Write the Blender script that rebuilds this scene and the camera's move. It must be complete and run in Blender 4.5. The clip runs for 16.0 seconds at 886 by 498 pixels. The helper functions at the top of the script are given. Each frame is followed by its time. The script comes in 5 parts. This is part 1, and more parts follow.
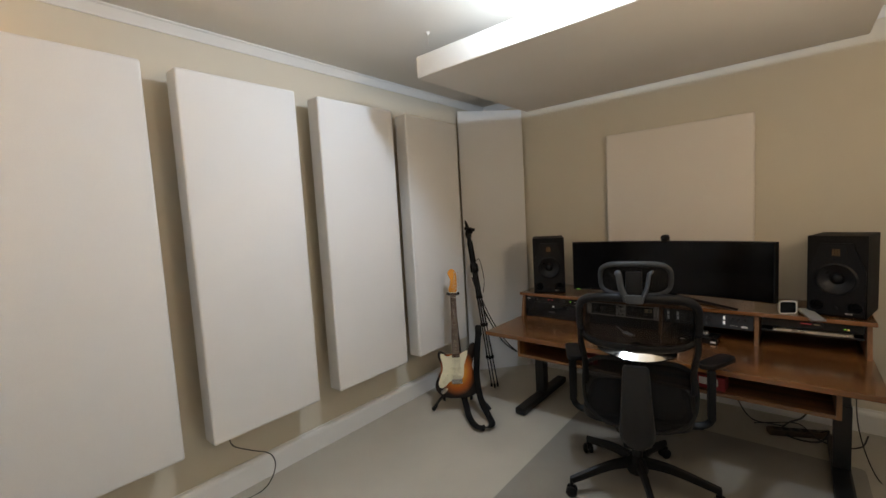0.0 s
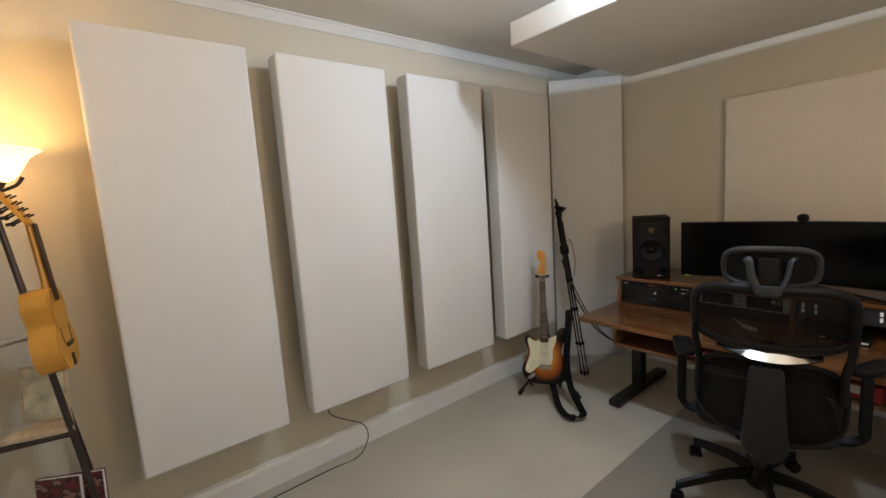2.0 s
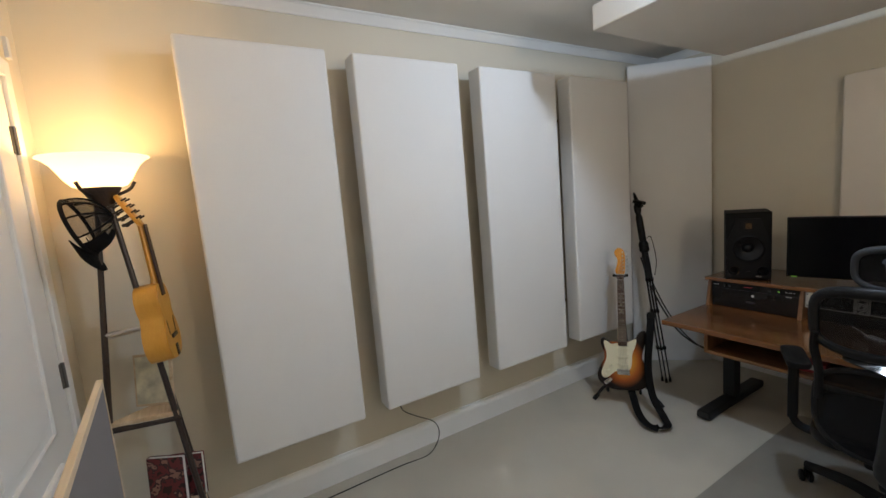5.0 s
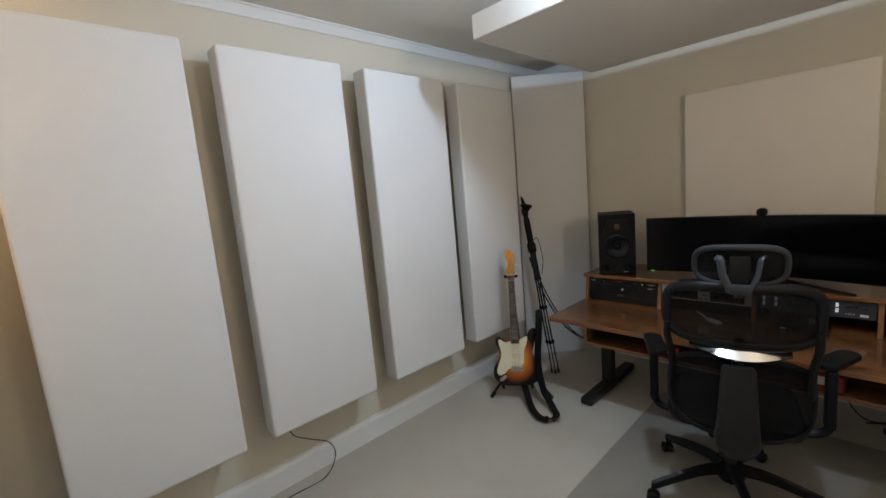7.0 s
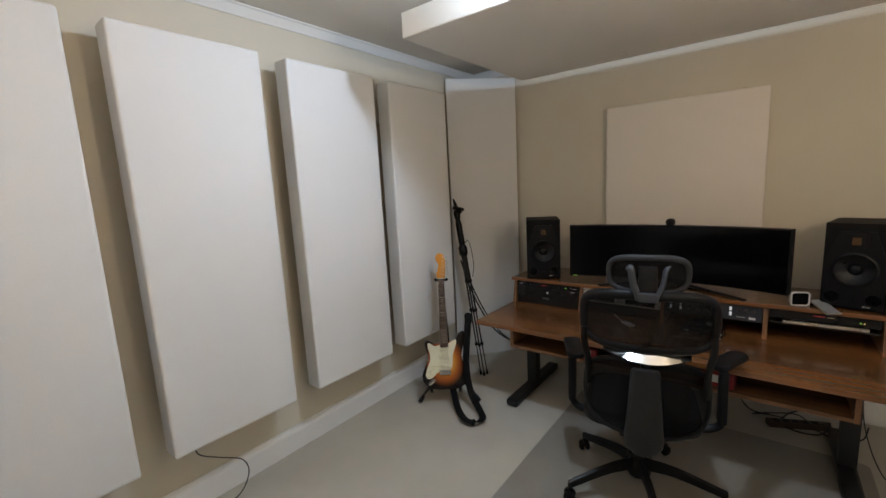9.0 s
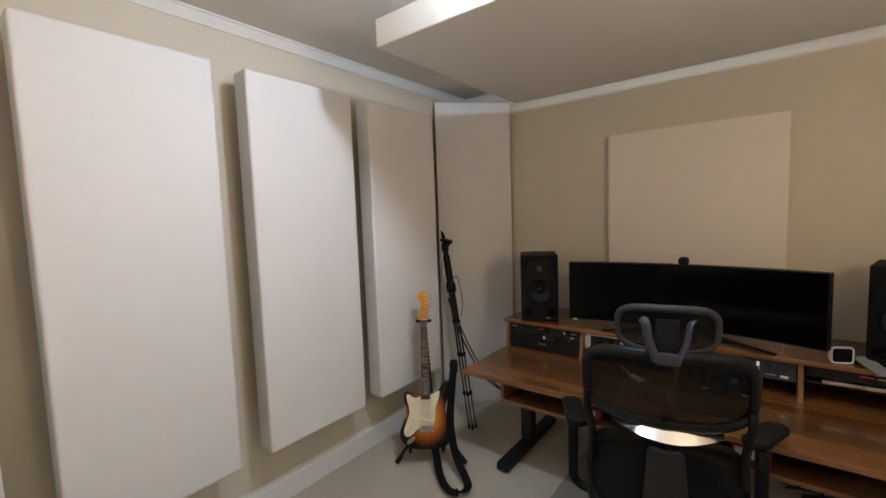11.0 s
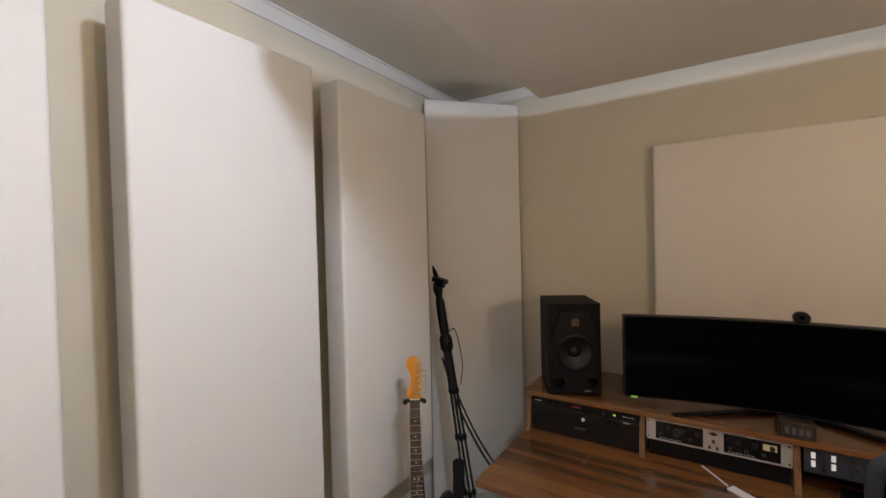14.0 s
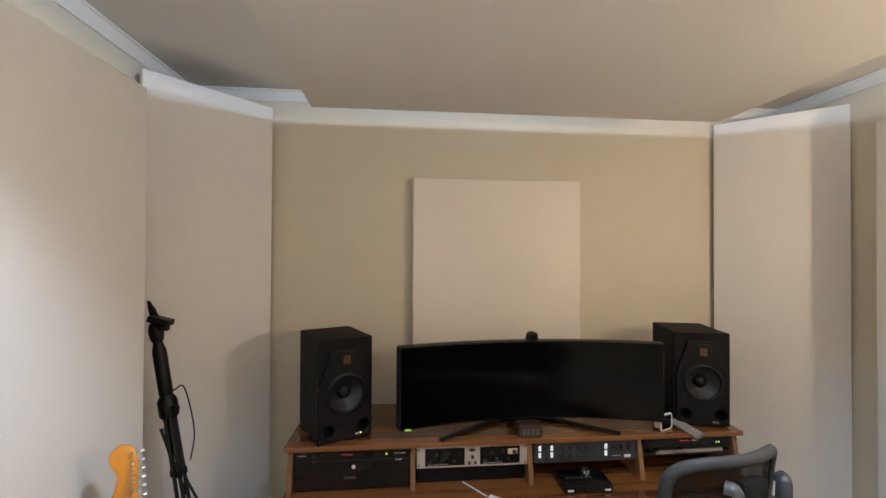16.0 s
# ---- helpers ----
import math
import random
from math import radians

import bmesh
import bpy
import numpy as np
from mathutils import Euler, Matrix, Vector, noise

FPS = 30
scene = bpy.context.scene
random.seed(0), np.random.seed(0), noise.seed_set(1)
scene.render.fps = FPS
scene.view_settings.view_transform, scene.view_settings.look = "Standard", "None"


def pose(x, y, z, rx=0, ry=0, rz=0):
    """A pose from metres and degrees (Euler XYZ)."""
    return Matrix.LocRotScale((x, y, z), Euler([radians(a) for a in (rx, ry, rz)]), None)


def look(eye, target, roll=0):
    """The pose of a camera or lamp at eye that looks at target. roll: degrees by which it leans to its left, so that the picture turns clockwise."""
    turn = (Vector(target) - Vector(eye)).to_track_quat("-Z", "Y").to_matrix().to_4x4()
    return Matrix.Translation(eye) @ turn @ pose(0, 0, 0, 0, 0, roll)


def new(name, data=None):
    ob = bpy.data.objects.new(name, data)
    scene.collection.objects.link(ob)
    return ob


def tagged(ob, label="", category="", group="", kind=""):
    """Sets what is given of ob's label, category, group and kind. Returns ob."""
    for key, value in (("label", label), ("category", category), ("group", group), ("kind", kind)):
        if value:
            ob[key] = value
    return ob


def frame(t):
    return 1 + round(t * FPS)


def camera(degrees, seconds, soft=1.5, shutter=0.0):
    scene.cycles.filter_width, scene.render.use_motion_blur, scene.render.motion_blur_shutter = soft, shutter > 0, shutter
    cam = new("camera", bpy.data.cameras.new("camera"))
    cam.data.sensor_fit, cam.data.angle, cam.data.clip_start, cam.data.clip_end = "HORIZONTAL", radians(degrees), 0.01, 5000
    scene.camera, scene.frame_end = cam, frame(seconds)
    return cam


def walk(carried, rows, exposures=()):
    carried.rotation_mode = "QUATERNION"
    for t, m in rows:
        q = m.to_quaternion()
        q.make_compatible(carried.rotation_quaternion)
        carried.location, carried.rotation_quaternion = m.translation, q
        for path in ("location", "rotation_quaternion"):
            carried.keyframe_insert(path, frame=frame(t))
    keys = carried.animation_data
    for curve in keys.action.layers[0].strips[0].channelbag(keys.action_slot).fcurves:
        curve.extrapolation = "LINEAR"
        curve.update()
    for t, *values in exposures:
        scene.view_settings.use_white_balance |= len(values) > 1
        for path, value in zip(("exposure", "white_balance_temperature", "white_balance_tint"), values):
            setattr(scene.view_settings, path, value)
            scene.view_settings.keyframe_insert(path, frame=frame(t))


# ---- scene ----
cam = camera(93.9, 16.0)
PATH = [
    (0, (-0.015, 0.09, 1.5), (-1.307, 1.608, 1.334), -3.3),
    (0.5, (-0.056, 0.097, 1.5), (-1.41, 1.557, 1.309), -3.2),
    (1, (-0.093, 0.109, 1.508), (-1.52, 1.494, 1.294), -3.4),
    (1.5, (-0.111, 0.106, 1.502), (-1.606, 1.415, 1.273), -3.7),
    (2, (-0.118, 0.107, 1.509), (-1.671, 1.342, 1.263), -3.9),
    (2.5, (-0.134, 0.077, 1.513), (-1.802, 1.156, 1.283), -3.6),
    (3, (-0.158, 0.044, 1.514), (-1.907, 0.986, 1.282), -3.9),
    (3.2, (-0.168, 0.042, 1.501), (-1.939, 0.944, 1.275), -4.1),
    (5.3, (-0.208, 0.089, 1.528), (-1.889, 1.143, 1.273), -5.0),
    (5.5, (-0.204, 0.104, 1.53), (-1.857, 1.2, 1.273), -5.1),
    (6, (-0.201, 0.131, 1.539), (-1.77, 1.344, 1.273), -5.1),
    (6.5, (-0.21, 0.161, 1.544), (-1.693, 1.475, 1.268), -5.4),
    (7, (-0.208, 0.181, 1.539), (-1.65, 1.538, 1.262), -5.1),
    (7.5, (-0.221, 0.195, 1.539), (-1.615, 1.601, 1.255), -4.6),
    (8, (-0.232, 0.216, 1.54), (-1.576, 1.669, 1.25), -4.3),
    (8.5, (-0.207, 0.24, 1.55), (-1.496, 1.741, 1.254), -3.6),
    (9, (-0.196, 0.267, 1.56), (-1.421, 1.817, 1.253), -3.0),
    (9.2, (-0.193, 0.284, 1.569), (-1.395, 1.852, 1.258), -2.7),
    (11.3, (-0.328, 0.667, 1.552), (-1.576, 2.226, 1.44), -2.0),
    (11.5, (-0.336, 0.732, 1.596), (-1.621, 2.262, 1.511), -2.0),
    (12, (-0.455, 0.86, 1.587), (-1.61, 2.489, 1.472), -5.7),
    (12.5, (-0.546, 0.949, 1.588), (-1.681, 2.591, 1.469), -4.2),
    (13, (-0.607, 1.083, 1.592), (-1.879, 2.626, 1.559), -1.3),
    (13.5, (-0.73, 1.141, 1.58), (-2.003, 2.682, 1.539), -0.1),
    (14, (-0.935, 1.108, 1.578), (-2.019, 2.789, 1.539), -1.4),
    (14.5, (-1.06, 1.197, 1.581), (-1.774, 3.065, 1.563), -0.1),
    (15, (-1.136, 1.299, 1.611), (-1.272, 3.294, 1.653), 0.4),
    (15.5, (-1.239, 1.26, 1.642), (-1.135, 3.257, 1.674), 0.2),
    (16, (-1.229, 1.267, 1.634), (-1.043, 3.258, 1.656), 0.3),
]
EXPOSURES = [(0.0, 0.33, 6400, 12), (2.0, 0.29, 6400, 12), (3.0, 0.16, 6250, 12), (5.5, 0.17, 5850, 10), (7.0, 0.28, 5800, 10), (9.0, 0.35, 6050, 12), (11.5, 0.43, 6500, 17),
             (13.0, 0.46, 6600, 18), (14.5, 0.58, 6700, 18), (15.0, 0.82, 6800, 17), (16.0, 1.02, 6200, 14)]
walk(cam, [(t, look(eye, target, roll)) for t, eye, target, roll in PATH], EXPOSURES)

# ---- light ----
world = bpy.data.worlds.new("world")
scene.world = world
world.use_nodes = True
world.node_tree.nodes["Background"].inputs[0].default_value = (0.5, 0.55, 0.6, 1)
world.node_tree.nodes["Background"].inputs[1].default_value = 0.02

CEIL = 2.53
LAMP = (-0.76, 1.69, 2.46)


def point_lamp(name, place, watts, colour, radius):
    data = bpy.data.lights.new(name, "POINT")
    data.energy, data.color, data.shadow_soft_size = watts, colour, radius
    ob = new(name, data)
    ob.location = place
    return ob


point_lamp("ceiling_bulb", LAMP, 28, (0.84, 1.0, 1.15), 0.05)
point_lamp("torchiere_bulb", (-2.185, -0.213, 1.727), 4.6, (1.0, 0.60, 0.21), 0.05)
point_lamp("floor_lamp_bulb", (0.72, 1.27, 1.82), 24.0, (1.0, 0.765, 0.485), 0.055)


# ---- materials ----
def material(name, colour, rough=0.6, metal=0.0, vary=0.12, scale=6.0, fine=0.0, bump=0.0, bump_scale=200.0, coat=0.0, spec=0.5):
    """A plain surface with a broad and a fine mottling and a fine relief."""
    m = bpy.data.materials.new(name)
    m.use_nodes = True
    nt = m.node_tree
    b = nt.nodes["Principled BSDF"]
    b.inputs["Roughness"].default_value = rough
    b.inputs["Metallic"].default_value = metal
    b.inputs["Coat Weight"].default_value = coat
    b.inputs["Specular IOR Level"].default_value = spec
    tc = nt.nodes.new("ShaderNodeTexCoord")
    n1 = nt.nodes.new("ShaderNodeTexNoise")
    n1.inputs["Scale"].default_value, n1.inputs["Detail"].default_value = scale, 5
    nt.links.new(tc.outputs["Object"], n1.inputs["Vector"])
    n2 = nt.nodes.new("ShaderNodeTexNoise")
    n2.inputs["Scale"].default_value, n2.inputs["Detail"].default_value = bump_scale, 2
    nt.links.new(tc.outputs["Object"], n2.inputs["Vector"])
    ramp = nt.nodes.new("ShaderNodeMapRange")
    ramp.inputs[1].default_value, ramp.inputs[2].default_value = 0.25, 0.75
    ramp.inputs[3].default_value, ramp.inputs[4].default_value = 1 - vary, 1 + vary
    nt.links.new(n1.outputs["Fac"], ramp.inputs[0])
    ramp2 = nt.nodes.new("ShaderNodeMapRange")
    ramp2.inputs[1].default_value, ramp2.inputs[2].default_value = 0.25, 0.75
    ramp2.inputs[3].default_value, ramp2.inputs[4].default_value = 1 - fine, 1 + fine
    nt.links.new(n2.outputs["Fac"], ramp2.inputs[0])
    mul = nt.nodes.new("ShaderNodeMath")
    mul.operation = "MULTIPLY"
    nt.links.new(ramp.outputs[0], mul.inputs[0])
    nt.links.new(ramp2.outputs[0], mul.inputs[1])
    mix = nt.nodes.new("ShaderNodeVectorMath")
    mix.operation = "SCALE"
    mix.inputs[0].default_value = colour
    nt.links.new(mul.outputs[0], mix.inputs["Scale"])
    nt.links.new(mix.outputs[0], b.inputs["Base Color"])
    rr = nt.nodes.new("ShaderNodeMapRange")
    rr.inputs[3].default_value, rr.inputs[4].default_value = max(0.02, rough - 0.08), min(1, rough + 0.08)
    nt.links.new(n1.outputs["Fac"], rr.inputs[0])
    nt.links.new(rr.outputs[0], b.inputs["Roughness"])
    if bump:
        bp = nt.nodes.new("ShaderNodeBump")
        bp.inputs["Strength"].default_value, bp.inputs["Distance"].default_value = bump, 0.002
        nt.links.new(n2.outputs["Fac"], bp.inputs["Height"])
        nt.links.new(bp.outputs[0], b.inputs["Normal"])
    return m


def wood(name, dark, light, along=0, rough=0.3, fine=60.0, board=0.0):
    """Grain that runs along one axis; board: width in metres of the strips that differ in tone."""
    m = bpy.data.materials.new(name)
    m.use_nodes = True
    nt = m.node_tree
    b = nt.nodes["Principled BSDF"]
    b.inputs["Roughness"].default_value = rough
    tc = nt.nodes.new("ShaderNodeTexCoord")
    mp = nt.nodes.new("ShaderNodeMapping")
    stretch = [1.0, 1.0, 1.0]
    stretch[along] = 0.06
    mp.inputs["Scale"].default_value = stretch
    nt.links.new(tc.outputs["Object"], mp.inputs["Vector"])
    n1 = nt.nodes.new("ShaderNodeTexNoise")
    n1.inputs["Scale"].default_value, n1.inputs["Detail"].default_value, n1.inputs["Distortion"].default_value = 14, 6, 0.6
    n2 = nt.nodes.new("ShaderNodeTexNoise")
    n2.inputs["Scale"].default_value, n2.inputs["Detail"].default_value = fine * 3, 3
    nt.links.new(mp.outputs[0], n1.inputs["Vector"])
    nt.links.new(mp.outputs[0], n2.inputs["Vector"])
    add = nt.nodes.new("ShaderNodeMath")
    add.operation = "MULTIPLY_ADD"
    add.inputs[1].default_value = 0.4
    nt.links.new(n2.outputs["Fac"], add.inputs[0])
    nt.links.new(n1.outputs["Fac"], add.inputs[2])
    last = add.outputs[0]
    if board:
        sep = nt.nodes.new("ShaderNodeSeparateXYZ")
        nt.links.new(tc.outputs["Object"], sep.inputs[0])
        div = nt.nodes.new("ShaderNodeMath")
        div.operation, div.inputs[1].default_value = "DIVIDE", board
        nt.links.new(sep.outputs[1 if along == 0 else 0], div.inputs[0])
        fl = nt.nodes.new("ShaderNodeMath")
        fl.operation = "FLOOR"
        nt.links.new(div.outputs[0], fl.inputs[0])
        wn = nt.nodes.new("ShaderNodeTexWhiteNoise")
        wn.noise_dimensions = "1D"
        nt.links.new(fl.outputs[0], wn.inputs["W"])
        ad2 = nt.nodes.new("ShaderNodeMath")
        ad2.operation, ad2.inputs[1].default_value = "MULTIPLY_ADD", 0.42
        nt.links.new(wn.outputs["Value"], ad2.inputs[0])
        nt.links.new(last, ad2.inputs[2])
        last = ad2.outputs[0]
    cr = nt.nodes.new("ShaderNodeValToRGB")
    cr.color_ramp.elements[0].position, cr.color_ramp.elements[0].color = 0.5, (*dark, 1)
    cr.color_ramp.elements[1].position, cr.color_ramp.elements[1].color = (1.15 if board else 0.95), (*light, 1)
    cr.color_ramp.elements[1].position = min(1.0, cr.color_ramp.elements[1].position)
    nt.links.new(last, cr.inputs[0])
    nt.links.new(cr.outputs[0], b.inputs["Base Color"])
    bp = nt.nodes.new("ShaderNodeBump")
    bp.inputs["Strength"].default_value, bp.inputs["Distance"].default_value = 0.15, 0.001
    nt.links.new(n2.outputs["Fac"], bp.inputs["Height"])
    nt.links.new(bp.outputs[0], b.inputs["Normal"])
    return m


def glow(name, colour, strength):
    m = bpy.data.materials.new(name)
    m.use_nodes = True
    b = m.node_tree.nodes["Principled BSDF"]
    b.inputs["Base Color"].default_value = (*colour, 1)
    b.inputs["Emission Color"].default_value = (*colour, 1)
    b.inputs["Emission Strength"].default_value = strength
    return m


WALL = material("wall_paint", (0.69, 0.635, 0.525), 0.7, vary=0.03, scale=1.5, bump=0.12, bump_scale=260)
CEILING = material("ceiling_paint", (0.86, 0.83, 0.78), 0.8, vary=0.03, scale=1.2, bump=0.1, bump_scale=220)
TRIM = material("white_trim_paint", (0.85, 0.84, 0.82), 0.35, vary=0.03, scale=3)
CARPET = material("beige_carpet", (0.53, 0.495, 0.425), 0.95, vary=0.08, scale=2.5, fine=0.25, bump=0.9, bump_scale=420, spec=0.1)
MAT = material("chair_mat_vinyl", (0.27, 0.25, 0.217), 0.45, vary=0.08, scale=5, fine=0.1, bump=0.3, bump_scale=300)
FABRIC = material("white_panel_fabric", (0.80, 0.79, 0.78), 0.9, vary=0.015, scale=2.0, fine=0.035, bump=0.35, bump_scale=700, spec=0.15)
FABRIC_BEIGE = material("cream_panel_fabric", (0.87, 0.81, 0.74), 0.9, vary=0.02, scale=2.0, fine=0.03, bump=0.35, bump_scale=700, spec=0.15)
CLOUD_FABRIC = material("cloud_fabric", (0.82, 0.785, 0.73), 0.9, vary=0.03, scale=1.5, fine=0.03, bump=0.3, bump_scale=700, spec=0.1)
WALNUT = wood("walnut_boards", (0.023, 0.0085, 0.0035), (0.205, 0.080, 0.023), 0, 0.24, board=0.07)
WALNUT.node_tree.nodes["Principled BSDF"].inputs["Coat Weight"].default_value = 0.6
WALNUT.node_tree.nodes["Principled BSDF"].inputs["Coat Roughness"].default_value = 0.12
WALNUT_EDGE = wood("walnut_edge", (0.07, 0.03, 0.012), (0.28, 0.135, 0.055), 0, 0.35)
WALNUT_UP = wood("walnut_upright", (0.10, 0.042, 0.016), (0.36, 0.18, 0.075), 2, 0.35)
PALE_WOOD = wood("pale_wood", (0.45, 0.32, 0.19), (0.75, 0.60, 0.42), 0, 0.5)
BLACK_METAL = material("black_powder_coat", (0.007, 0.007, 0.0075), 0.45, vary=0.2, fine=0.1, bump=0.15, bump_scale=500)
BLACK_PLASTIC = material("black_plastic", (0.006, 0.006, 0.0065), 0.45, vary=0.15, bump=0.1, bump_scale=400, spec=0.22)
GREY_PLASTIC = material("grey_plastic", (0.032, 0.036, 0.042), 0.42, vary=0.12, bump=0.08, bump_scale=300)
SCREEN = material("screen_glass", (0.0008, 0.0008, 0.001), 0.12, vary=0.05, spec=0.24)
VINYL_BLACK = material("speaker_vinyl", (0.006, 0.006, 0.006), 0.6, vary=0.1, fine=0.2, bump=0.3, bump_scale=600, spec=0.15)
SATIN_BLACK = material("satin_black_baffle", (0.004, 0.004, 0.005), 0.4, vary=0.1, spec=0.25)
CONE = material("woven_cone", (0.03, 0.03, 0.032), 0.30, metal=0.5, vary=0.15, fine=0.3, bump=0.3, bump_scale=900)
COPPER = material("folded_ribbon_tweeter", (0.22, 0.13, 0.06), 0.4, metal=0.8, vary=0.2)
STEEL = material("brushed_steel", (0.58, 0.56, 0.53), 0.28, metal=1.0, vary=0.08)
NICKEL = material("satin_nickel", (0.42, 0.39, 0.35), 0.30, metal=1.0, vary=0.1)
HINGE = material("dull_pewter", (0.16, 0.15, 0.14), 0.45, metal=0.8, vary=0.15)
POLISHED = material("polished_aluminium", (0.82, 0.82, 0.80), 0.12, metal=1.0, vary=0.04)
SILVER_FACE = material("silver_faceplate", (0.66, 0.63, 0.58), 0.4, metal=0.6, vary=0.05)
RACK_BLACK = material("rack_faceplate", (0.006, 0.0058, 0.0058), 0.26, vary=0.15, bump=0.06, bump_scale=500, spec=0.4)
KNOB = material("knob_black", (0.02, 0.02, 0.02), 0.3)
WHITE_PLASTIC = material("white_plastic", (0.75, 0.74, 0.72), 0.35)
PAPER = material("paper", (0.74, 0.72, 0.68), 0.8)
RED = material("red_cover", (0.30, 0.025, 0.03), 0.5)
GREEN_LED = glow("green_led", (0.35, 1.0, 0.08), 0.35)
RED_LED = glow("red_led", (0.6, 0.05, 0.06), 0.12)
AMBER_LED = glow("amber_led", (1.0, 0.72, 0.2), 0.7)
LIT_BUTTON = glow("lit_button", (0.8, 0.8, 0.78), 0.25)
METER = glow("meter_face", (0.42, 0.33, 0.17), 0.15)
DIGITS = glow("clock_digits", (0.09, 0.09, 0.09), 0.02)
CREAM = material("cream_pickguard", (0.84, 0.79, 0.58), 0.35, vary=0.04, coat=0.15)
ROSEWOOD = wood("rosewood", (0.028, 0.012, 0.007), (0.10, 0.045, 0.025), 2, 0.45)
MAPLE = wood("amber_maple", (0.60, 0.22, 0.02), (0.74, 0.33, 0.04), 2, 0.25)
NATURAL = wood("natural_guitar_wood", (0.58, 0.27, 0.03), (0.68, 0.34, 0.045), 2, 0.3)
CABLE = material("black_cable", (0.012, 0.012, 0.012), 0.5)
WEBBING = material("black_webbing", (0.009, 0.0085, 0.0085), 0.8, fine=0.3, bump=0.5, bump_scale=600, spec=0.1)
GREY_CLOTH = material("grey_board_face", (0.15, 0.135, 0.135), 0.85, vary=0.05, fine=0.08, bump=0.3, bump_scale=600)
DARK_WOOD = wood("dark_stained_wood", (0.016, 0.010, 0.008), (0.055, 0.032, 0.02), 2, 0.4)


def mesh_material(name, thin=0.66, thick=0.92):
    """Woven chair mesh: a fine grid of threads with see-through holes."""
    m = material(name, (0.008, 0.008, 0.0085), 0.7, spec=0.15)
    nt = m.node_tree
    b, out = nt.nodes["Principled BSDF"], nt.nodes["Material Output"]
    tc = nt.nodes.new("ShaderNodeTexCoord")
    ck = nt.nodes.new("ShaderNodeTexNoise")
    ck.inputs["Scale"].default_value = 900
    nt.links.new(tc.outputs["Object"], ck.inputs["Vector"])
    st = nt.nodes.new("ShaderNodeMapRange")
    st.inputs[1].default_value, st.inputs[2].default_value, st.inputs[3].default_value, st.inputs[4].default_value = 0.4, 0.6, thin, thick
    nt.links.new(ck.outputs["Fac"], st.inputs[0])
    tr = nt.nodes.new("ShaderNodeBsdfTransparent")
    mx = nt.nodes.new("ShaderNodeMixShader")
    nt.links.new(st.outputs[0], mx.inputs[0])
    nt.links.new(tr.outputs[0], mx.inputs[1])
    nt.links.new(b.outputs[0], mx.inputs[2])
    nt.links.new(mx.outputs[0], out.inputs["Surface"])
    return m


MESH = mesh_material("black_chair_mesh", 0.80, 0.97)
CAP_MESH = mesh_material("black_cap_mesh", 0.40, 0.65)


def sunburst_material():
    m = bpy.data.materials.new("sunburst_lacquer")
    m.use_nodes = True
    nt = m.node_tree
    b = nt.nodes["Principled BSDF"]
    b.inputs["Roughness"].default_value, b.inputs["Coat Weight"].default_value, b.inputs["Coat Roughness"].default_value = 0.28, 0.15, 0.1
    b.inputs["Specular IOR Level"].default_value = 0.35
    tc = nt.nodes.new("ShaderNodeTexCoord")
    mp = nt.nodes.new("ShaderNodeMapping")
    mp.inputs["Location"].default_value = (0.0, 0.0, -0.185 / 0.23)
    mp.inputs["Scale"].default_value = (1 / 0.19, 0.0, 1 / 0.235)
    nt.links.new(tc.outputs["Object"], mp.inputs["Vector"])
    ln = nt.nodes.new("ShaderNodeVectorMath")
    ln.operation = "LENGTH"
    nt.links.new(mp.outputs[0], ln.inputs[0])
    cr = nt.nodes.new("ShaderNodeValToRGB")
    e = cr.color_ramp.elements
    e[0].position, e[0].color = 0.2, (0.78, 0.38, 0.045, 1)
    e[1].position, e[1].color = 0.76, (0.008, 0.004, 0.003, 1)
    mid = e.new(0.52)
    mid.color = (0.42, 0.10, 0.010, 1)
    nt.links.new(ln.outputs["Value"], cr.inputs[0])
    nt.links.new(cr.outputs[0], b.inputs["Base Color"])
    return m


SUNBURST = sunburst_material()


def shade_material():
    """Frosted glass, lit from within by the bulb."""
    m = bpy.data.materials.new("frosted_glass_shade")
    m.use_nodes = True
    nt = m.node_tree
    b, out = nt.nodes["Principled BSDF"], nt.nodes["Material Output"]
    b.inputs["Base Color"].default_value = (0.9, 0.8, 0.62, 1)
    b.inputs["Roughness"].default_value = 0.4
    b.inputs["Emission Color"].default_value = (1.0, 0.80, 0.50, 1)
    b.inputs["Emission Strength"].default_value = 1.4
    tl = nt.nodes.new("ShaderNodeBsdfTranslucent")
    tl.inputs[0].default_value = (0.95, 0.82, 0.6, 1)
    mx = nt.nodes.new("ShaderNodeMixShader")
    mx.inputs[0].default_value = 0.45
    nt.links.new(b.outputs[0], mx.inputs[1])
    nt.links.new(tl.outputs[0], mx.inputs[2])
    nt.links.new(mx.outputs[0], out.inputs["Surface"])
    return m


SHADE = shade_material()


# ---- shape helpers ----
def thing(name, label, category, m=None, group="", kind=""):
    ob = new(name)
    ob.empty_display_size = 0.05
    if m is not None:
        ob.matrix_world = m
    return tagged(ob, label, category, group, kind)


def mesh_of(name, bm, mat):
    me = bpy.data.meshes.new(name)
    bm.to_mesh(me)
    bm.free()
    me.materials.append(mat)
    return me


def part(name, bm, mat, parent=None, label="", m=None, smooth=False):
    me = mesh_of(name, bm, mat)
    if smooth:
        me.shade_smooth()
        me.set_sharp_from_angle(angle=radians(40))
    ob = new(name, me)
    ob.parent = parent
    if m is not None:
        ob.matrix_basis = m
    return tagged(ob, label)


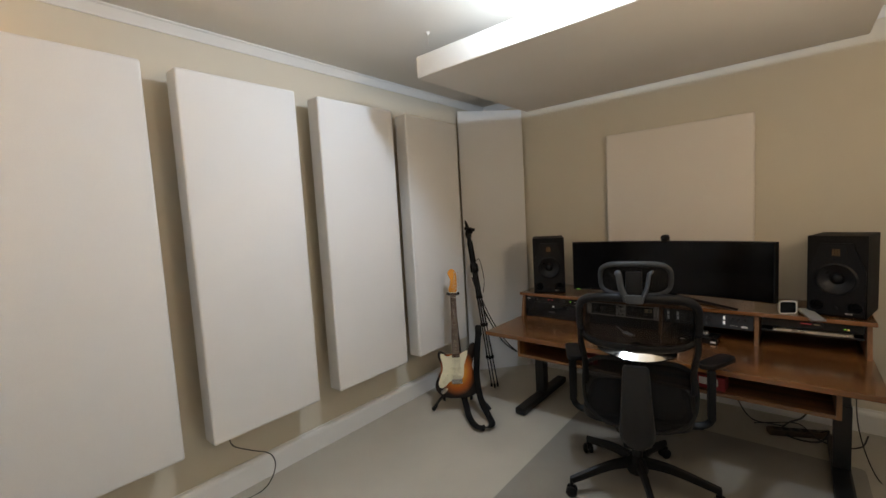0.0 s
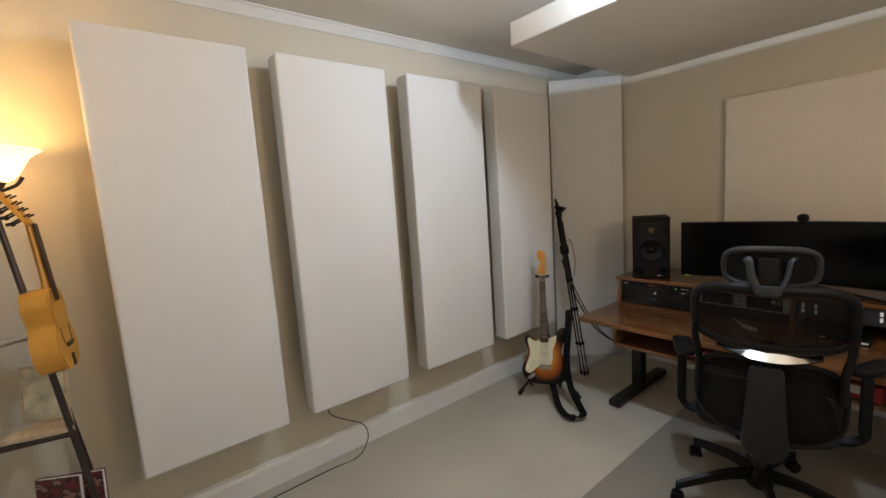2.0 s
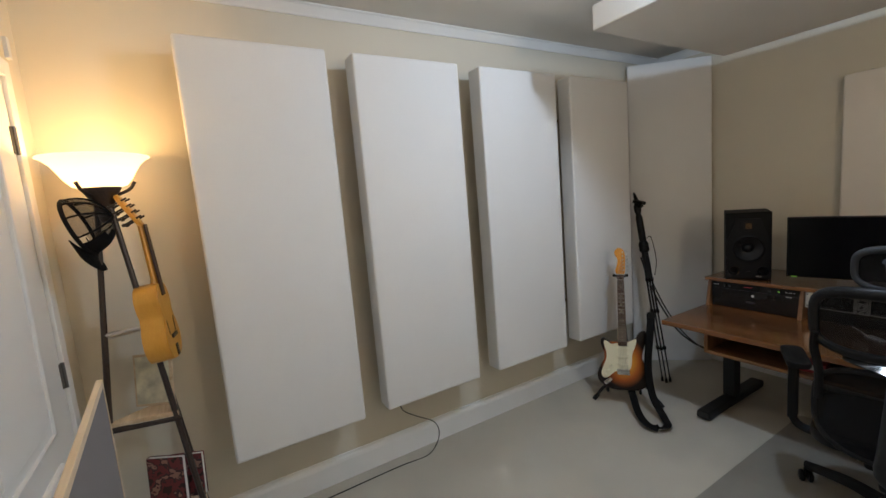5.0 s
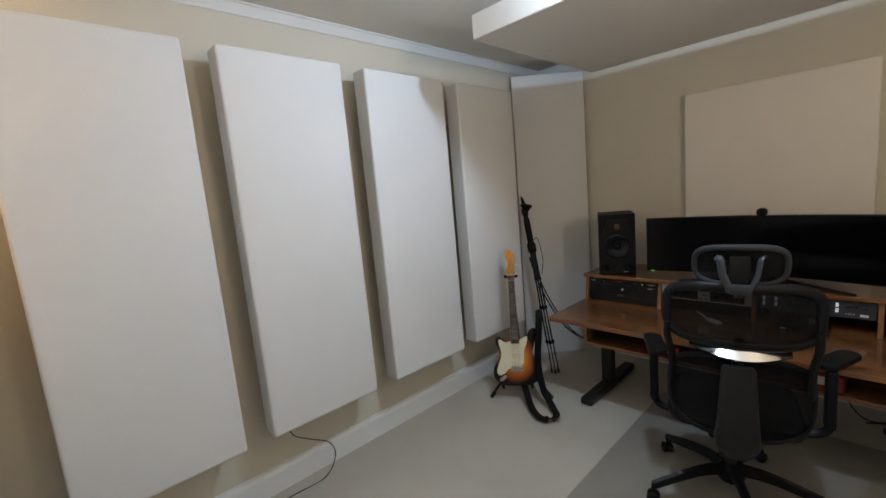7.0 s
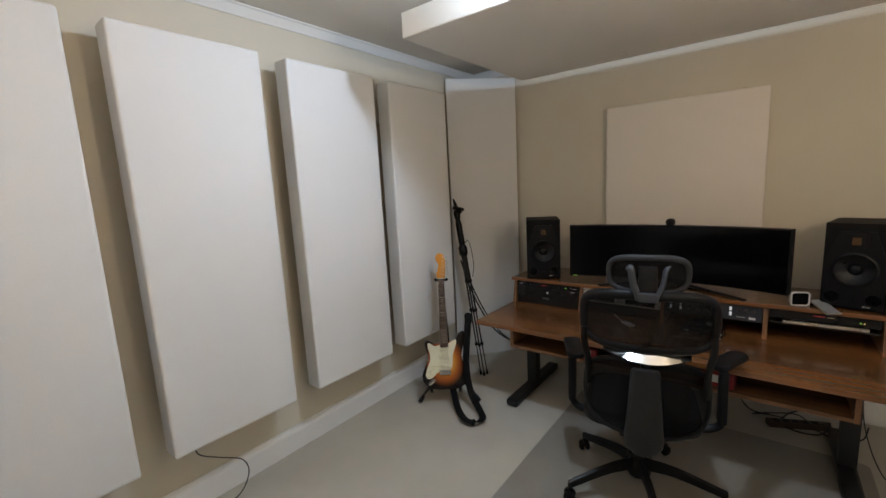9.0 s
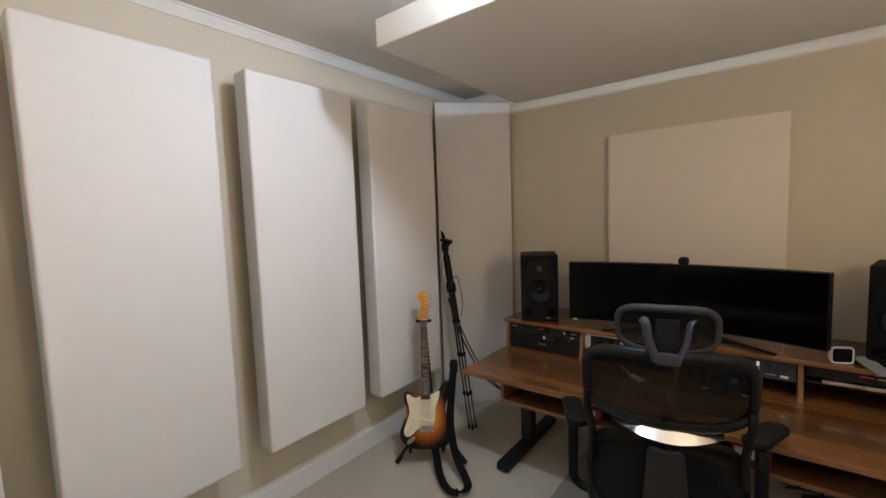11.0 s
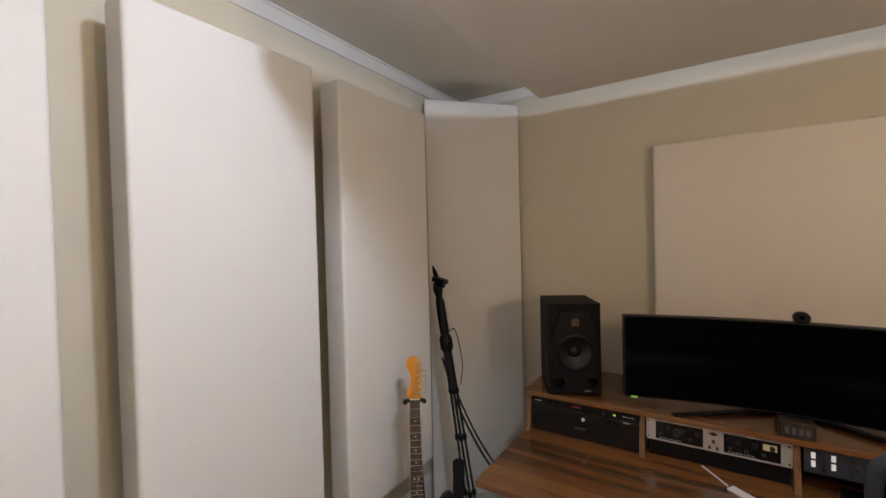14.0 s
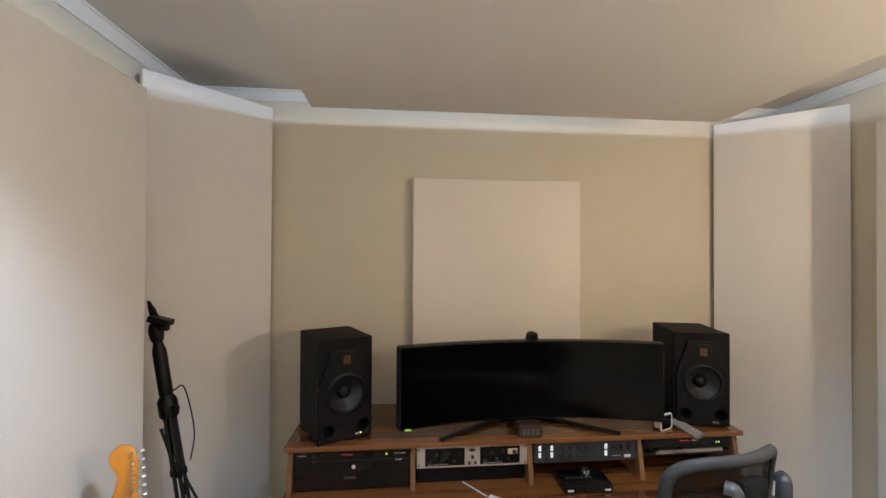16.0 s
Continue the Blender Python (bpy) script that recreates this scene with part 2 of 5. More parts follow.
def solid(name, bm, mat, label, category="", kind="structure", m=None, smooth=False, group=""):
    """A thing or a piece of the setting made of one mesh."""
    return tagged(part(name, bm, mat, None, label, m, smooth), "", category, group, kind)


def box(x0, y0, z0, x1, y1, z1, bevel=0.0, seg=2):
    bm = bmesh.new()
    bmesh.ops.create_cube(bm, size=1)
    for v in bm.verts:
        v.co = Vector(((x0 + x1) / 2 + v.co.x * (x1 - x0), (y0 + y1) / 2 + v.co.y * (y1 - y0), (z0 + z1) / 2 + v.co.z * (z1 - z0)))
    if bevel:
        bmesh.ops.bevel(bm, geom=bm.edges[:], offset=bevel, segments=seg, profile=0.6, affect="EDGES")
    return bm


def merge(*bms):
    out = bmesh.new()
    me = bpy.data.meshes.new("tmp")
    for b in bms:
        b.to_mesh(me)
        b.free()
        out.from_mesh(me)
        me.clear_geometry()
    bpy.data.meshes.remove(me)
    return out


def moved(bm, m):
    bmesh.ops.transform(bm, matrix=m, verts=bm.verts[:])
    return bm


def lathe(profile, seg=32, axis="z", capped=True):
    """Turns (radius, height) pairs round an axis."""
    bm = bmesh.new()
    rings = []
    for r, h in profile:
        ring = []
        for k in range(seg):
            a = 2 * math.pi * k / seg
            c = (r * math.cos(a), r * math.sin(a), h)
            ring.append(bm.verts.new(c if axis == "z" else (c[0], -h, c[1]) if axis == "y" else (h, c[0], c[1])))
        rings.append(ring)
    for a, b in zip(rings, rings[1:]):
        for k in range(seg):
            bm.faces.new((a[k], a[(k + 1) % seg], b[(k + 1) % seg], b[k]))
    for ring, flip in ((rings[0], True), (rings[-1], False)) if capped else ():
        if profile[0 if flip else -1][0] > 1e-5:
            bm.faces.new(ring[::-1] if flip else ring)
    bmesh.ops.remove_doubles(bm, verts=bm.verts[:], dist=1e-6)
    bmesh.ops.recalc_face_normals(bm, faces=bm.faces[:])
    return bm


def curve_points(points, steps=6):
    """A smooth line through the points (Catmull-Rom)."""
    p = [Vector(q) for q in points]
    p = [2 * p[0] - p[1]] + p + [2 * p[-1] - p[-2]]
    out = []
    for a, b, c, d in zip(p, p[1:], p[2:], p[3:]):
        for k in range(steps):
            t = k / steps
            out.append(0.5 * (2 * b + (c - a) * t + (2 * a - 5 * b + 4 * c - d) * t * t + (3 * b - a - 3 * c + d) * t ** 3))
    return out + [p[-2]]


def tube(points, r, seg=10, closed=False, flat=1.0, up=None):
    """A tube along points; r a number or one for each point; flat squeezes the second axis."""
    pts = [Vector(q) for q in points]
    n = len(pts)
    rs = r if isinstance(r, (list, tuple)) else [r] * n
    bm = bmesh.new()
    rings = []
    side = Vector(up) if up else None
    for k in range(n):
        if closed:
            d = pts[(k + 1) % n] - pts[k - 1]
        else:
            d = pts[min(k + 1, n - 1)] - pts[max(k - 1, 0)]
        d.normalize()
        if side is None:
            side = d.orthogonal()
        s = (Vector(up) if up else side)
        s = (s - d * s.dot(d))
        s = s.normalized() if s.length > 1e-6 else d.orthogonal().normalized()
        side = s
        w = d.cross(s)
        rings.append([bm.verts.new(pts[k] + rs[k] * (math.cos(2 * math.pi * j / seg) * s + flat * math.sin(2 * math.pi * j / seg) * w)) for j in range(seg)])
    pairs = list(zip(rings, rings[1:])) + ([(rings[-1], rings[0])] if closed else [])
    for a, b in pairs:
        for j in range(seg):
            bm.faces.new((a[j], a[(j + 1) % seg], b[(j + 1) % seg], b[j]))
    if not closed:
        bm.faces.new(rings[0][::-1])
        bm.faces.new(rings[-1])
    bmesh.ops.recalc_face_normals(bm, faces=bm.faces[:])
    return bm


def rod(a, b, r, seg=12):
    return tube([a, b], r, seg)


def slab(outline, depth, bevel=0.0, axis="y"):
    """A 2D outline (x, z) given thickness along y from 0 to depth; axis "z": outline (x, y), thickness along z."""
    bm = bmesh.new()
    vs = [bm.verts.new((u, 0, w) if axis == "y" else (u, w, 0)) for u, w in outline]
    f = bm.faces.new(vs)
    g = bmesh.ops.extrude_face_region(bm, geom=[f])
    for v in g["geom"]:
        if isinstance(v, bmesh.types.BMVert):
            v.co += Vector((0, depth, 0) if axis == "y" else (0, 0, depth))
    bmesh.ops.recalc_face_normals(bm, faces=bm.faces[:])
    if bevel:
        caps = [e for e in bm.edges if len(e.link_faces) == 2 and e.calc_face_angle(0) > 1.2]
        bmesh.ops.bevel(bm, geom=caps, offset=bevel, segments=2, profile=0.6, affect="EDGES")
    return bm


def rounded(w, h, r, seg=5):
    """The outline of a rounded rectangle about the origin."""
    out = []
    for cx, cz, a0 in ((w / 2 - r, h / 2 - r, 0), (-w / 2 + r, h / 2 - r, 90), (-w / 2 + r, -h / 2 + r, 180), (w / 2 - r, -h / 2 + r, 270)):
        for k in range(seg + 1):
            a = radians(a0 + 90 * k / seg)
            out.append((cx + r * math.cos(a), cz + r * math.sin(a)))
    return out


# ---- room ----
WX0, WX1, WY0, WY1, TH = -2.407, 1.08, -0.42, 3.63, 0.12
DX0, DX1, DH = -2.165, -1.34, 2.04  # door opening in the wall behind the camera

solid("floor", box(WX0 - TH, WY0 - TH, -0.1, WX1 + TH, WY1 + TH, 0), CARPET, "short-pile beige carpet floor", "floor")
solid("ceiling", box(WX0 - TH, WY0 - TH, CEIL, WX1 + TH, WY1 + TH, CEIL + 0.1), CEILING, "flat painted plaster ceiling", "ceiling")
solid("wall_west", box(WX0 - TH, WY0, 0, WX0, WY1, CEIL), WALL, "tan painted plaster wall behind white acoustic panels", "wall")
solid("wall_east", box(WX1, WY0, 0, WX1 + TH, WY1, CEIL), WALL, "tan painted plaster side wall", "wall")
solid("wall_north", box(WX0 - TH, WY1, 0, WX1 + TH, WY1 + TH, CEIL), WALL, "tan painted plaster wall behind the studio desk", "wall")
wall_s = merge(
    box(WX0 - TH, WY0 - TH, 0, DX0, WY0, CEIL),
    box(DX1, WY0 - TH, 0, WX1 + TH, WY0, CEIL),
    box(DX0, WY0 - TH, DH, DX1, WY0, CEIL),
)
solid("wall_south", wall_s, WALL, "tan painted plaster wall with a white door", "wall")


def profile_run(profile, length):
    """A moulding: (out, up) profile drawn along +x from 0 to length, out towards -y."""
    bm = bmesh.new()
    ends = [[bm.verts.new((x, -o, u)) for o, u in profile] for x in (0, length)]
    n = len(profile)
    for k in range(n):
        bm.faces.new((ends[0][k], ends[0][(k + 1) % n], ends[1][(k + 1) % n], ends[1][k]))
    bm.faces.new(ends[0][::-1])
    bm.faces.new(ends[1])
    bmesh.ops.recalc_face_normals(bm, faces=bm.faces[:])
    return bm


CROWN = [(0, 0), (0, -0.055), (0.008, -0.055), (0.012, -0.046), (0.031, -0.012), (0.040, -0.006), (0.040, 0)]
BASE = [(0, 0), (0.016, 0), (0.016, 0.112), (0.013, 0.126), (0.007, 0.137), (0.005, 0.15), (0, 0.15)]
RX, RY = WX1 - WX0, WY1 - WY0
e = 0.002
for k, (m, length) in enumerate((
    (pose(WX0, WY1, 0), RX),
    (pose(WX0, WY0 + 0.0, 0, 0, 0, 90), RY),
    (pose(WX1, WY1, 0, 0, 0, -90), RY),
    (pose(WX1, WY0, 0, 0, 0, 180), RX),
)):
    solid(f"crown_trim_{k + 1}", profile_run(CROWN, length), TRIM, "white painted crown moulding along the ceiling", "crown moulding", m=Matrix.Translation((0, 0, CEIL - e)) @ m)
for k, (m, length) in enumerate((
    (pose(WX0, WY1, 0), RX),
    (pose(WX0, WY0, 0, 0, 0, 90), RY),
    (pose(WX1, WY1, 0, 0, 0, -90), RY),
    (pose(WX1, WY0, 0, 0, 0, 180), WX1 - DX1 - 0.07),
)):
    solid(f"baseboard_{k + 1}", profile_run(BASE, length), TRIM, "white painted wooden baseboard", "baseboard", m=m)


# ---- acoustic treatment ----
def acoustic_panel(name, w, h, d, mat, label, m, group="", category="acoustic panel"):
    """A fabric-wrapped slab, back at y = 0 and front at y = -d, base at z = 0."""
    t = thing(name, label, category, m, group)
    core = box(-w / 2, -d, 0, w / 2, 0, h, 0.015, 4)
    part("fabric_wrap", core, mat, t, smooth=True)
    part("back_board", box(-w / 2 + 0.02, 0.0005, 0.02, w / 2 - 0.02, 0.006, h - 0.02), PALE_WOOD, t)
    return t


def panel_with_standoffs(name, w, h, d, gap, mat, label, m, group):
    t = acoustic_panel(name, w, h, d, mat, label, m, group)
    for sx in (-0.2, 0.2):
        for z in (0.25, h - 0.25):
            part("standoff", rod((sx, 0.005, z), (sx, gap, z), 0.012), PALE_WOOD, t)
    return t


for y in (0.386, 1.120, 1.871, 2.605):
    panel_with_standoffs("acoustic_panel", 0.607, 1.828, 0.115, 0.104, FABRIC, "tall white fabric acoustic panel hung off the wall",
                         pose(WX0 + 0.105, y, 0.42, 0, 0, 90), "side wall panels")
for y in (2.66, 1.93, 1.18):
    panel_with_standoffs("acoustic_panel", 0.607, 1.828, 0.115, 0.057, FABRIC, "tall white fabric acoustic panel hung off the wall",
                         pose(WX1 - 0.058, y, 0.42, 0, 0, -90), "side wall panels")
front_panel = acoustic_panel("front_acoustic_panel", 0.968, 1.22, 0.055, FABRIC_BEIGE, "wide cream fabric acoustic panel above the monitor", pose(-0.70, WY1 - 0.007, 0.838))


for x in (-0.365, 0.35):
    part("hanger", box(x - 0.008, -0.03, 1.2195, x + 0.008, -0.006, 1.226, 0.002), NICKEL, front_panel, "small metal hanger on the top edge")


def corner_trap(a, b, h, label):
    """A tall fabric board set across a corner, from a to b in the plan."""
    a, b = Vector((*a, 0)), Vector((*b, 0))
    d = b - a
    w = d.length
    m = Matrix.Translation((a + b) / 2) @ pose(0, 0, 0, 0, 0, math.degrees(math.atan2(d.y, d.x)))
    t = thing("bass_trap", label, "bass trap", m, "corner bass traps")
    part("fabric_wrap", box(-w / 2, 0, 0.0, w / 2, 0.03, h, 0.005, 2), FABRIC, t, smooth=True)
    part("back_board", box(-w / 2 + 0.04, 0.031, 0.02, w / 2 - 0.04, 0.04, h - 0.02), PALE_WOOD, t)
    return t


corner_trap((-2.345, 3.135), (-1.945, 3.585), 2.42, "full-height white fabric bass trap across the corner")
corner_trap((0.625, 3.595), (1.058, 3.19), 2.42, "full-height white fabric bass trap across the corner")

cloud = thing("ceiling_cloud", "large white fabric acoustic cloud hung below the ceiling", "acoustic cloud", pose(-0.685, 2.48, 2.266))
part("fabric_wrap", box(-0.95, -0.625, 0, 0.95, 0.625, 0.118, 0.008, 3), CLOUD_FABRIC, cloud, smooth=True)
for sx in (-0.92, 0.92):
    for sy in (-0.545, 0.545):
        wire = part("hanging_wire", rod((sx, sy, 0.118), (sx, sy, CEIL - 2.266), 0.0005, 6), CEILING, cloud)
        part("ceiling_hook", moved(lathe([(0, 0), (0.012, 0), (0.012, -0.004), (0.005, -0.006), (0.004, -0.015), (0, -0.016)], 12), Matrix.Translation((sx, sy, CEIL - 2.266 - 0.0005))), CEILING, wire, smooth=True)

lamp = thing("ceiling_light", "small round white flush ceiling light", "ceiling light", pose(LAMP[0], LAMP[1], CEIL))
part("base", lathe([(0.0, -0.001), (0.07, -0.001), (0.07, -0.02), (0.03, -0.03), (0.0, -0.03)]), TRIM, lamp, smooth=True)

# ---- studio desk ----
DZ = 0.637          # desk top surface
SZ = 0.832          # raised shelf surface
DXL, DXR = -1.718, 0.305
desk = thing("studio_desk", "walnut studio desk with a raised rack shelf on black lifting legs", "desk", pose(0, 0, 0))
part("desktop", box(DXL, 2.515, DZ - 0.028, DXR, 3.50, DZ, 0.004), WALNUT, desk)
part("raised_shelf", box(DXL + 0.0, 3.025, SZ - 0.022, DXR + 0.01, 3.50, SZ, 0.004), WALNUT, desk)
DIVS = (-1.695, -1.187, -0.677, -0.172, 0.288)
for x in DIVS:
    part("divider", slab([(0, DZ), (0.46, DZ), (0.46, SZ - 0.022), (0.035, SZ - 0.022)], 0.02, axis="y"), WALNUT_UP, desk,
         m=Matrix.Translation((x - 0.0, 3.015, 0.0)) @ pose(0, 0, 0, 0, 0, 90) @ Matrix.Translation((0, -0.01, 0)))
part("rack_back", box(DXL + 0.02, 3.47, DZ, DXR - 0.02, 3.49, SZ - 0.022), WALNUT_EDGE, desk)
# pull-out tray
part("tray", box(-1.47, 2.57, 0.475, 0.14, 2.95, 0.495, 0.003), WALNUT_EDGE, desk)
for x in (-1.49, 0.14):
    part("tray_side", box(x, 2.57, 0.475, x + 0.02, 3.0, DZ - 0.028, 0.002), WALNUT_UP, desk)
part("tray_rear", box(-1.47, 2.95, 0.475, 0.14, 2.965, DZ - 0.028), WALNUT_EDGE, desk)
for x in (-1.53, 0.19):
    leg = part("leg", merge(box(x - 0.035, 2.95, 0.06, x + 0.035, 3.03, 0.40, 0.004), box(x - 0.03, 2.96, 0.40, x + 0.03, 3.02, 0.60, 0.003)), BLACK_METAL, desk)
    part("foot", merge(box(x - 0.04, 2.63, 0.008, x + 0.04, 3.36, 0.055, 0.012), box(x - 0.03, 2.66, 0, x + 0.03, 2.70, 0.009), box(x - 0.03, 3.28, 0, x + 0.03, 3.32, 0.009)), BLACK_METAL, leg)
    part("top_bracket", box(x - 0.03, 2.60, 0.585, x + 0.03, 3.36, DZ - 0.0285), BLACK_METAL, leg)
part("crossbar", box(-1.5, 3.0, 0.55, 0.16, 3.03, 0.6), BLACK_METAL, desk)


# ---- chair ----
MATTE_GREY = material("matte_grey_plastic", (0.028, 0.030, 0.034), 0.6, vary=0.12, bump=0.08, bump_scale=300, spec=0.3)
SPINE_PLASTIC = material("dark_grey_plastic", (0.018, 0.018, 0.0195), 0.34, vary=0.15, bump=0.1, bump_scale=300, spec=0.3)

def office_chair():
    c = thing("office_chair", "black mesh office chair with headrest, armrests and five-star base", "chair", pose(-0.632, 2.30, 0, 0, 0, 13))
    # local: the sitter faces +y, the back is towards -y
    base = part("base", merge(
        lathe([(0, 0.09), (0.05, 0.09), (0.055, 0.105), (0.05, 0.155), (0.035, 0.175), (0, 0.175)], 20),
        *[tube(curve_points([(0.03 * math.cos(a), 0.03 * math.sin(a), 0.145), (0.16 * math.cos(a), 0.16 * math.sin(a), 0.138), (0.365 * math.cos(a), 0.365 * math.sin(a), 0.085)], 4),
               [0.034 - 0.0015 * k for k in range(9)], 8, flat=0.65, up=(0, 0, 1)) for a in [radians(-75 + 72 * k) for k in range(5)]],
    ), BLACK_PLASTIC, c, smooth=True)
    for k in range(5):
        a = radians(-75 + 72 * k)
        cm = Matrix.Translation((0.365 * math.cos(a), 0.365 * math.sin(a), 0)) @ pose(0, 0, 0, 0, 0, math.degrees(a) + 60)
        ca = part("caster", merge(rod((0, 0, 0.05), (0, 0, 0.095), 0.008), box(-0.006, -0.02, 0.03, 0.006, 0.02, 0.06, 0.003)), BLACK_PLASTIC, base, m=cm)
        for s in (-1, 1):
            w = lathe([(0, 0.008), (0.024, 0.008), (0.028, 0.012), (0.028, 0.02), (0.02, 0.027), (0, 0.028)], 18, "x")
            if s < 0:
                bmesh.ops.scale(w, vec=(-1, 1, 1), verts=w.verts[:])
                bmesh.ops.recalc_face_normals(w, faces=w.faces[:])
            part("caster_wheel", moved(w, cm @ Matrix.Translation((0, 0, 0.028))), BLACK_PLASTIC, base, smooth=True)
    part("gas_lift", merge(rod((0, 0, 0.12), (0, 0, 0.30), 0.027, 20), rod((0, 0, 0.3), (0, 0, 0.40), 0.016, 16)), BLACK_METAL, c, smooth=True)
    mech = part("mechanism", merge(box(-0.09, -0.16, 0.36, 0.09, 0.12, 0.42, 0.02, 3), box(-0.05, -0.25, 0.34, 0.05, -0.14, 0.40, 0.015, 3)), BLACK_PLASTIC, c, smooth=True)
    part("lever", tube(curve_points([(0.08, 0.02, 0.385), (0.2, 0.02, 0.38), (0.30, 0.05, 0.355)], 4), 0.009, 8), BLACK_PLASTIC, mech, smooth=True)
    seat_o = rounded(0.5, 0.48, 0.1)
    seat = part("seat", moved(slab(seat_o, 0.05, 0.018, "z"), Matrix.Translation((0, 0.04, 0.425))), BLACK_PLASTIC, c, smooth=True)
    part("seat_mesh", moved(slab(rounded(0.43, 0.41, 0.08), 0.004, 0, "z"), Matrix.Translation((0, 0.04, 0.476))), MESH, seat)

    def bowed(w, h, z, y, bow, lean, power=2.6, n=40):
        pts = []
        for k in range(n):
            a = 2 * math.pi * k / n
            ca, sa = math.cos(a), math.sin(a)
            x = w / 2 * math.copysign(abs(ca) ** (2 / power), ca)
            v = h / 2 * math.copysign(abs(sa) ** (2 / power), sa)
            pts.append(Vector((x, y + bow * (2 * x / w) ** 2 - lean * v, z + v)))
        return pts

    def filled(pts, w, h, z, y, bow, lean):
        bm = bmesh.new()
        n = len(pts)
        rings = [[bm.verts.new(Vector((p.x * f, y + bow * (2 * p.x * f / w) ** 2 - lean * (p.z - z) * f, z + (p.z - z) * f))) for p in pts] for f in (1.0, 0.66, 0.33)]
        mid = bm.verts.new((0, y, z))
        for a, b in zip(rings, rings[1:]):
            for k in range(n):
                bm.faces.new((a[k], a[(k + 1) % n], b[(k + 1) % n], b[k]))
        for k in range(n):
            bm.faces.new((rings[-1][k], rings[-1][(k + 1) % n], mid))
        return bm

    # upper backrest, lumbar band, lower back, headrest
    spec = (0.51, 0.24, 0.955, -0.205, 0.075, 0.10)
    pts = bowed(*spec, 4.0)
    back = part("backrest", tube(pts, 0.021, 10, True, 0.7), BLACK_PLASTIC, c, smooth=True)
    part("back_mesh", filled(pts, *spec), MESH, back, smooth=True)
    spec2 = (0.50, 0.34, 0.60, -0.165, 0.075, -0.05)
    pts2 = bowed(*spec2, 3.2)
    low = part("lumbar_rest", tube(pts2, 0.011, 10, True, 0.7), BLACK_PLASTIC, c, smooth=True)
    part("lumbar_mesh", filled(pts2, *spec2), MESH, low, "tight black mesh over the lower back", smooth=True)
    # glossy band across the gap, tilted up
    band = bmesh.new()
    cols = []
    for k in range(17):
        u = -1 + k / 8
        x = 0.168 * u
        y = -0.215 + 0.05 * u * u
        dip = 0.019 * math.cos(u * 1.9 - 0.25) - 0.009
        cols.append([band.verts.new((x, y - 0.016, 0.800 - dip)), band.verts.new((x, y + 0.024, 0.826 + 0.004 * (1 - u * u))), band.verts.new((x, y + 0.03, 0.822)), band.verts.new((x, y - 0.004, 0.790 - dip))])
    for a, b in zip(cols, cols[1:]):
        for k in range(4):
            band.faces.new((a[k], b[k], b[(k + 1) % 4], a[(k + 1) % 4]))
    band.faces.new(cols[0]), band.faces.new(cols[-1][::-1])
    bmesh.ops.recalc_face_normals(band, faces=band.faces[:])
    part("lumbar_band", band, POLISHED, c, "glossy silver band below the backrest", smooth=True)
    spec3 = (0.295, 0.148, 1.158, -0.215, 0.05, 0.12)
    pts3 = bowed(*spec3, 3.4)
    head = part("headrest", tube(pts3, 0.0125, 10, True, 0.8), MATTE_GREY, c, smooth=True)
    part("headrest_mesh", filled(pts3, *spec3), MESH, head, smooth=True)
    for s in (-1, 1):
        part("headrest_arm", tube(curve_points([(s * 0.072, -0.232, 1.196), (s * 0.062, -0.25, 1.19), (s * 0.052, -0.252, 1.13), (s * 0.036, -0.252, 1.09), (s * 0.030, -0.25, 1.066)], 5), 0.0135, 8, flat=0.5), GREY_PLASTIC, head, smooth=True)
    part("headrest_bracket", moved(slab([(-0.038, -0.012), (0.038, -0.012), (0.032, -0.05), (-0.032, -0.05)], 0.03, 0.006), Matrix.Translation((0, -0.262, 1.108))), GREY_PLASTIC, head, smooth=True)
    part("headrest_hub", box(-0.034, -0.243, 1.075, 0.034, -0.22, 1.20, 0.008), BLACK_PLASTIC, head, smooth=True)
    # spine
    spine = bmesh.new()
    rows = []
    for z, hw_ in ((0.765, 0.045), (0.75, 0.056), (0.70, 0.060), (0.60, 0.066), (0.50, 0.073), (0.44, 0.079), (0.40, 0.076), (0.37, 0.060), (0.36, 0.045)):
        yb = -0.215 + 0.22 * max(0.0, 0.62 - z) ** 1.3
        rows.append([spine.verts.new((hw_ * math.cos(a), yb - 0.030 * math.sin(a) ** 0.8 if a < math.pi else yb, z)) for a in [math.pi * k / 12 for k in range(13)]])
    for r0, r1 in zip(rows, rows[1:]):
        for k in range(13):
            spine.faces.new((r0[k], r0[(k + 1) % 13], r1[(k + 1) % 13], r1[k]))
    spine.faces.new(rows[0]), spine.faces.new(rows[-1][::-1])
    bmesh.ops.recalc_face_normals(spine, faces=spine.faces[:])
    part("back_spine", spine, SPINE_PLASTIC, c, smooth=True)
    part("back_link", tube(curve_points([(0, -0.175, 0.74), (0, -0.178, 0.80), (0, -0.19, 0.86)], 4), 0.024, 8, flat=0.6), BLACK_PLASTIC, c, smooth=True)
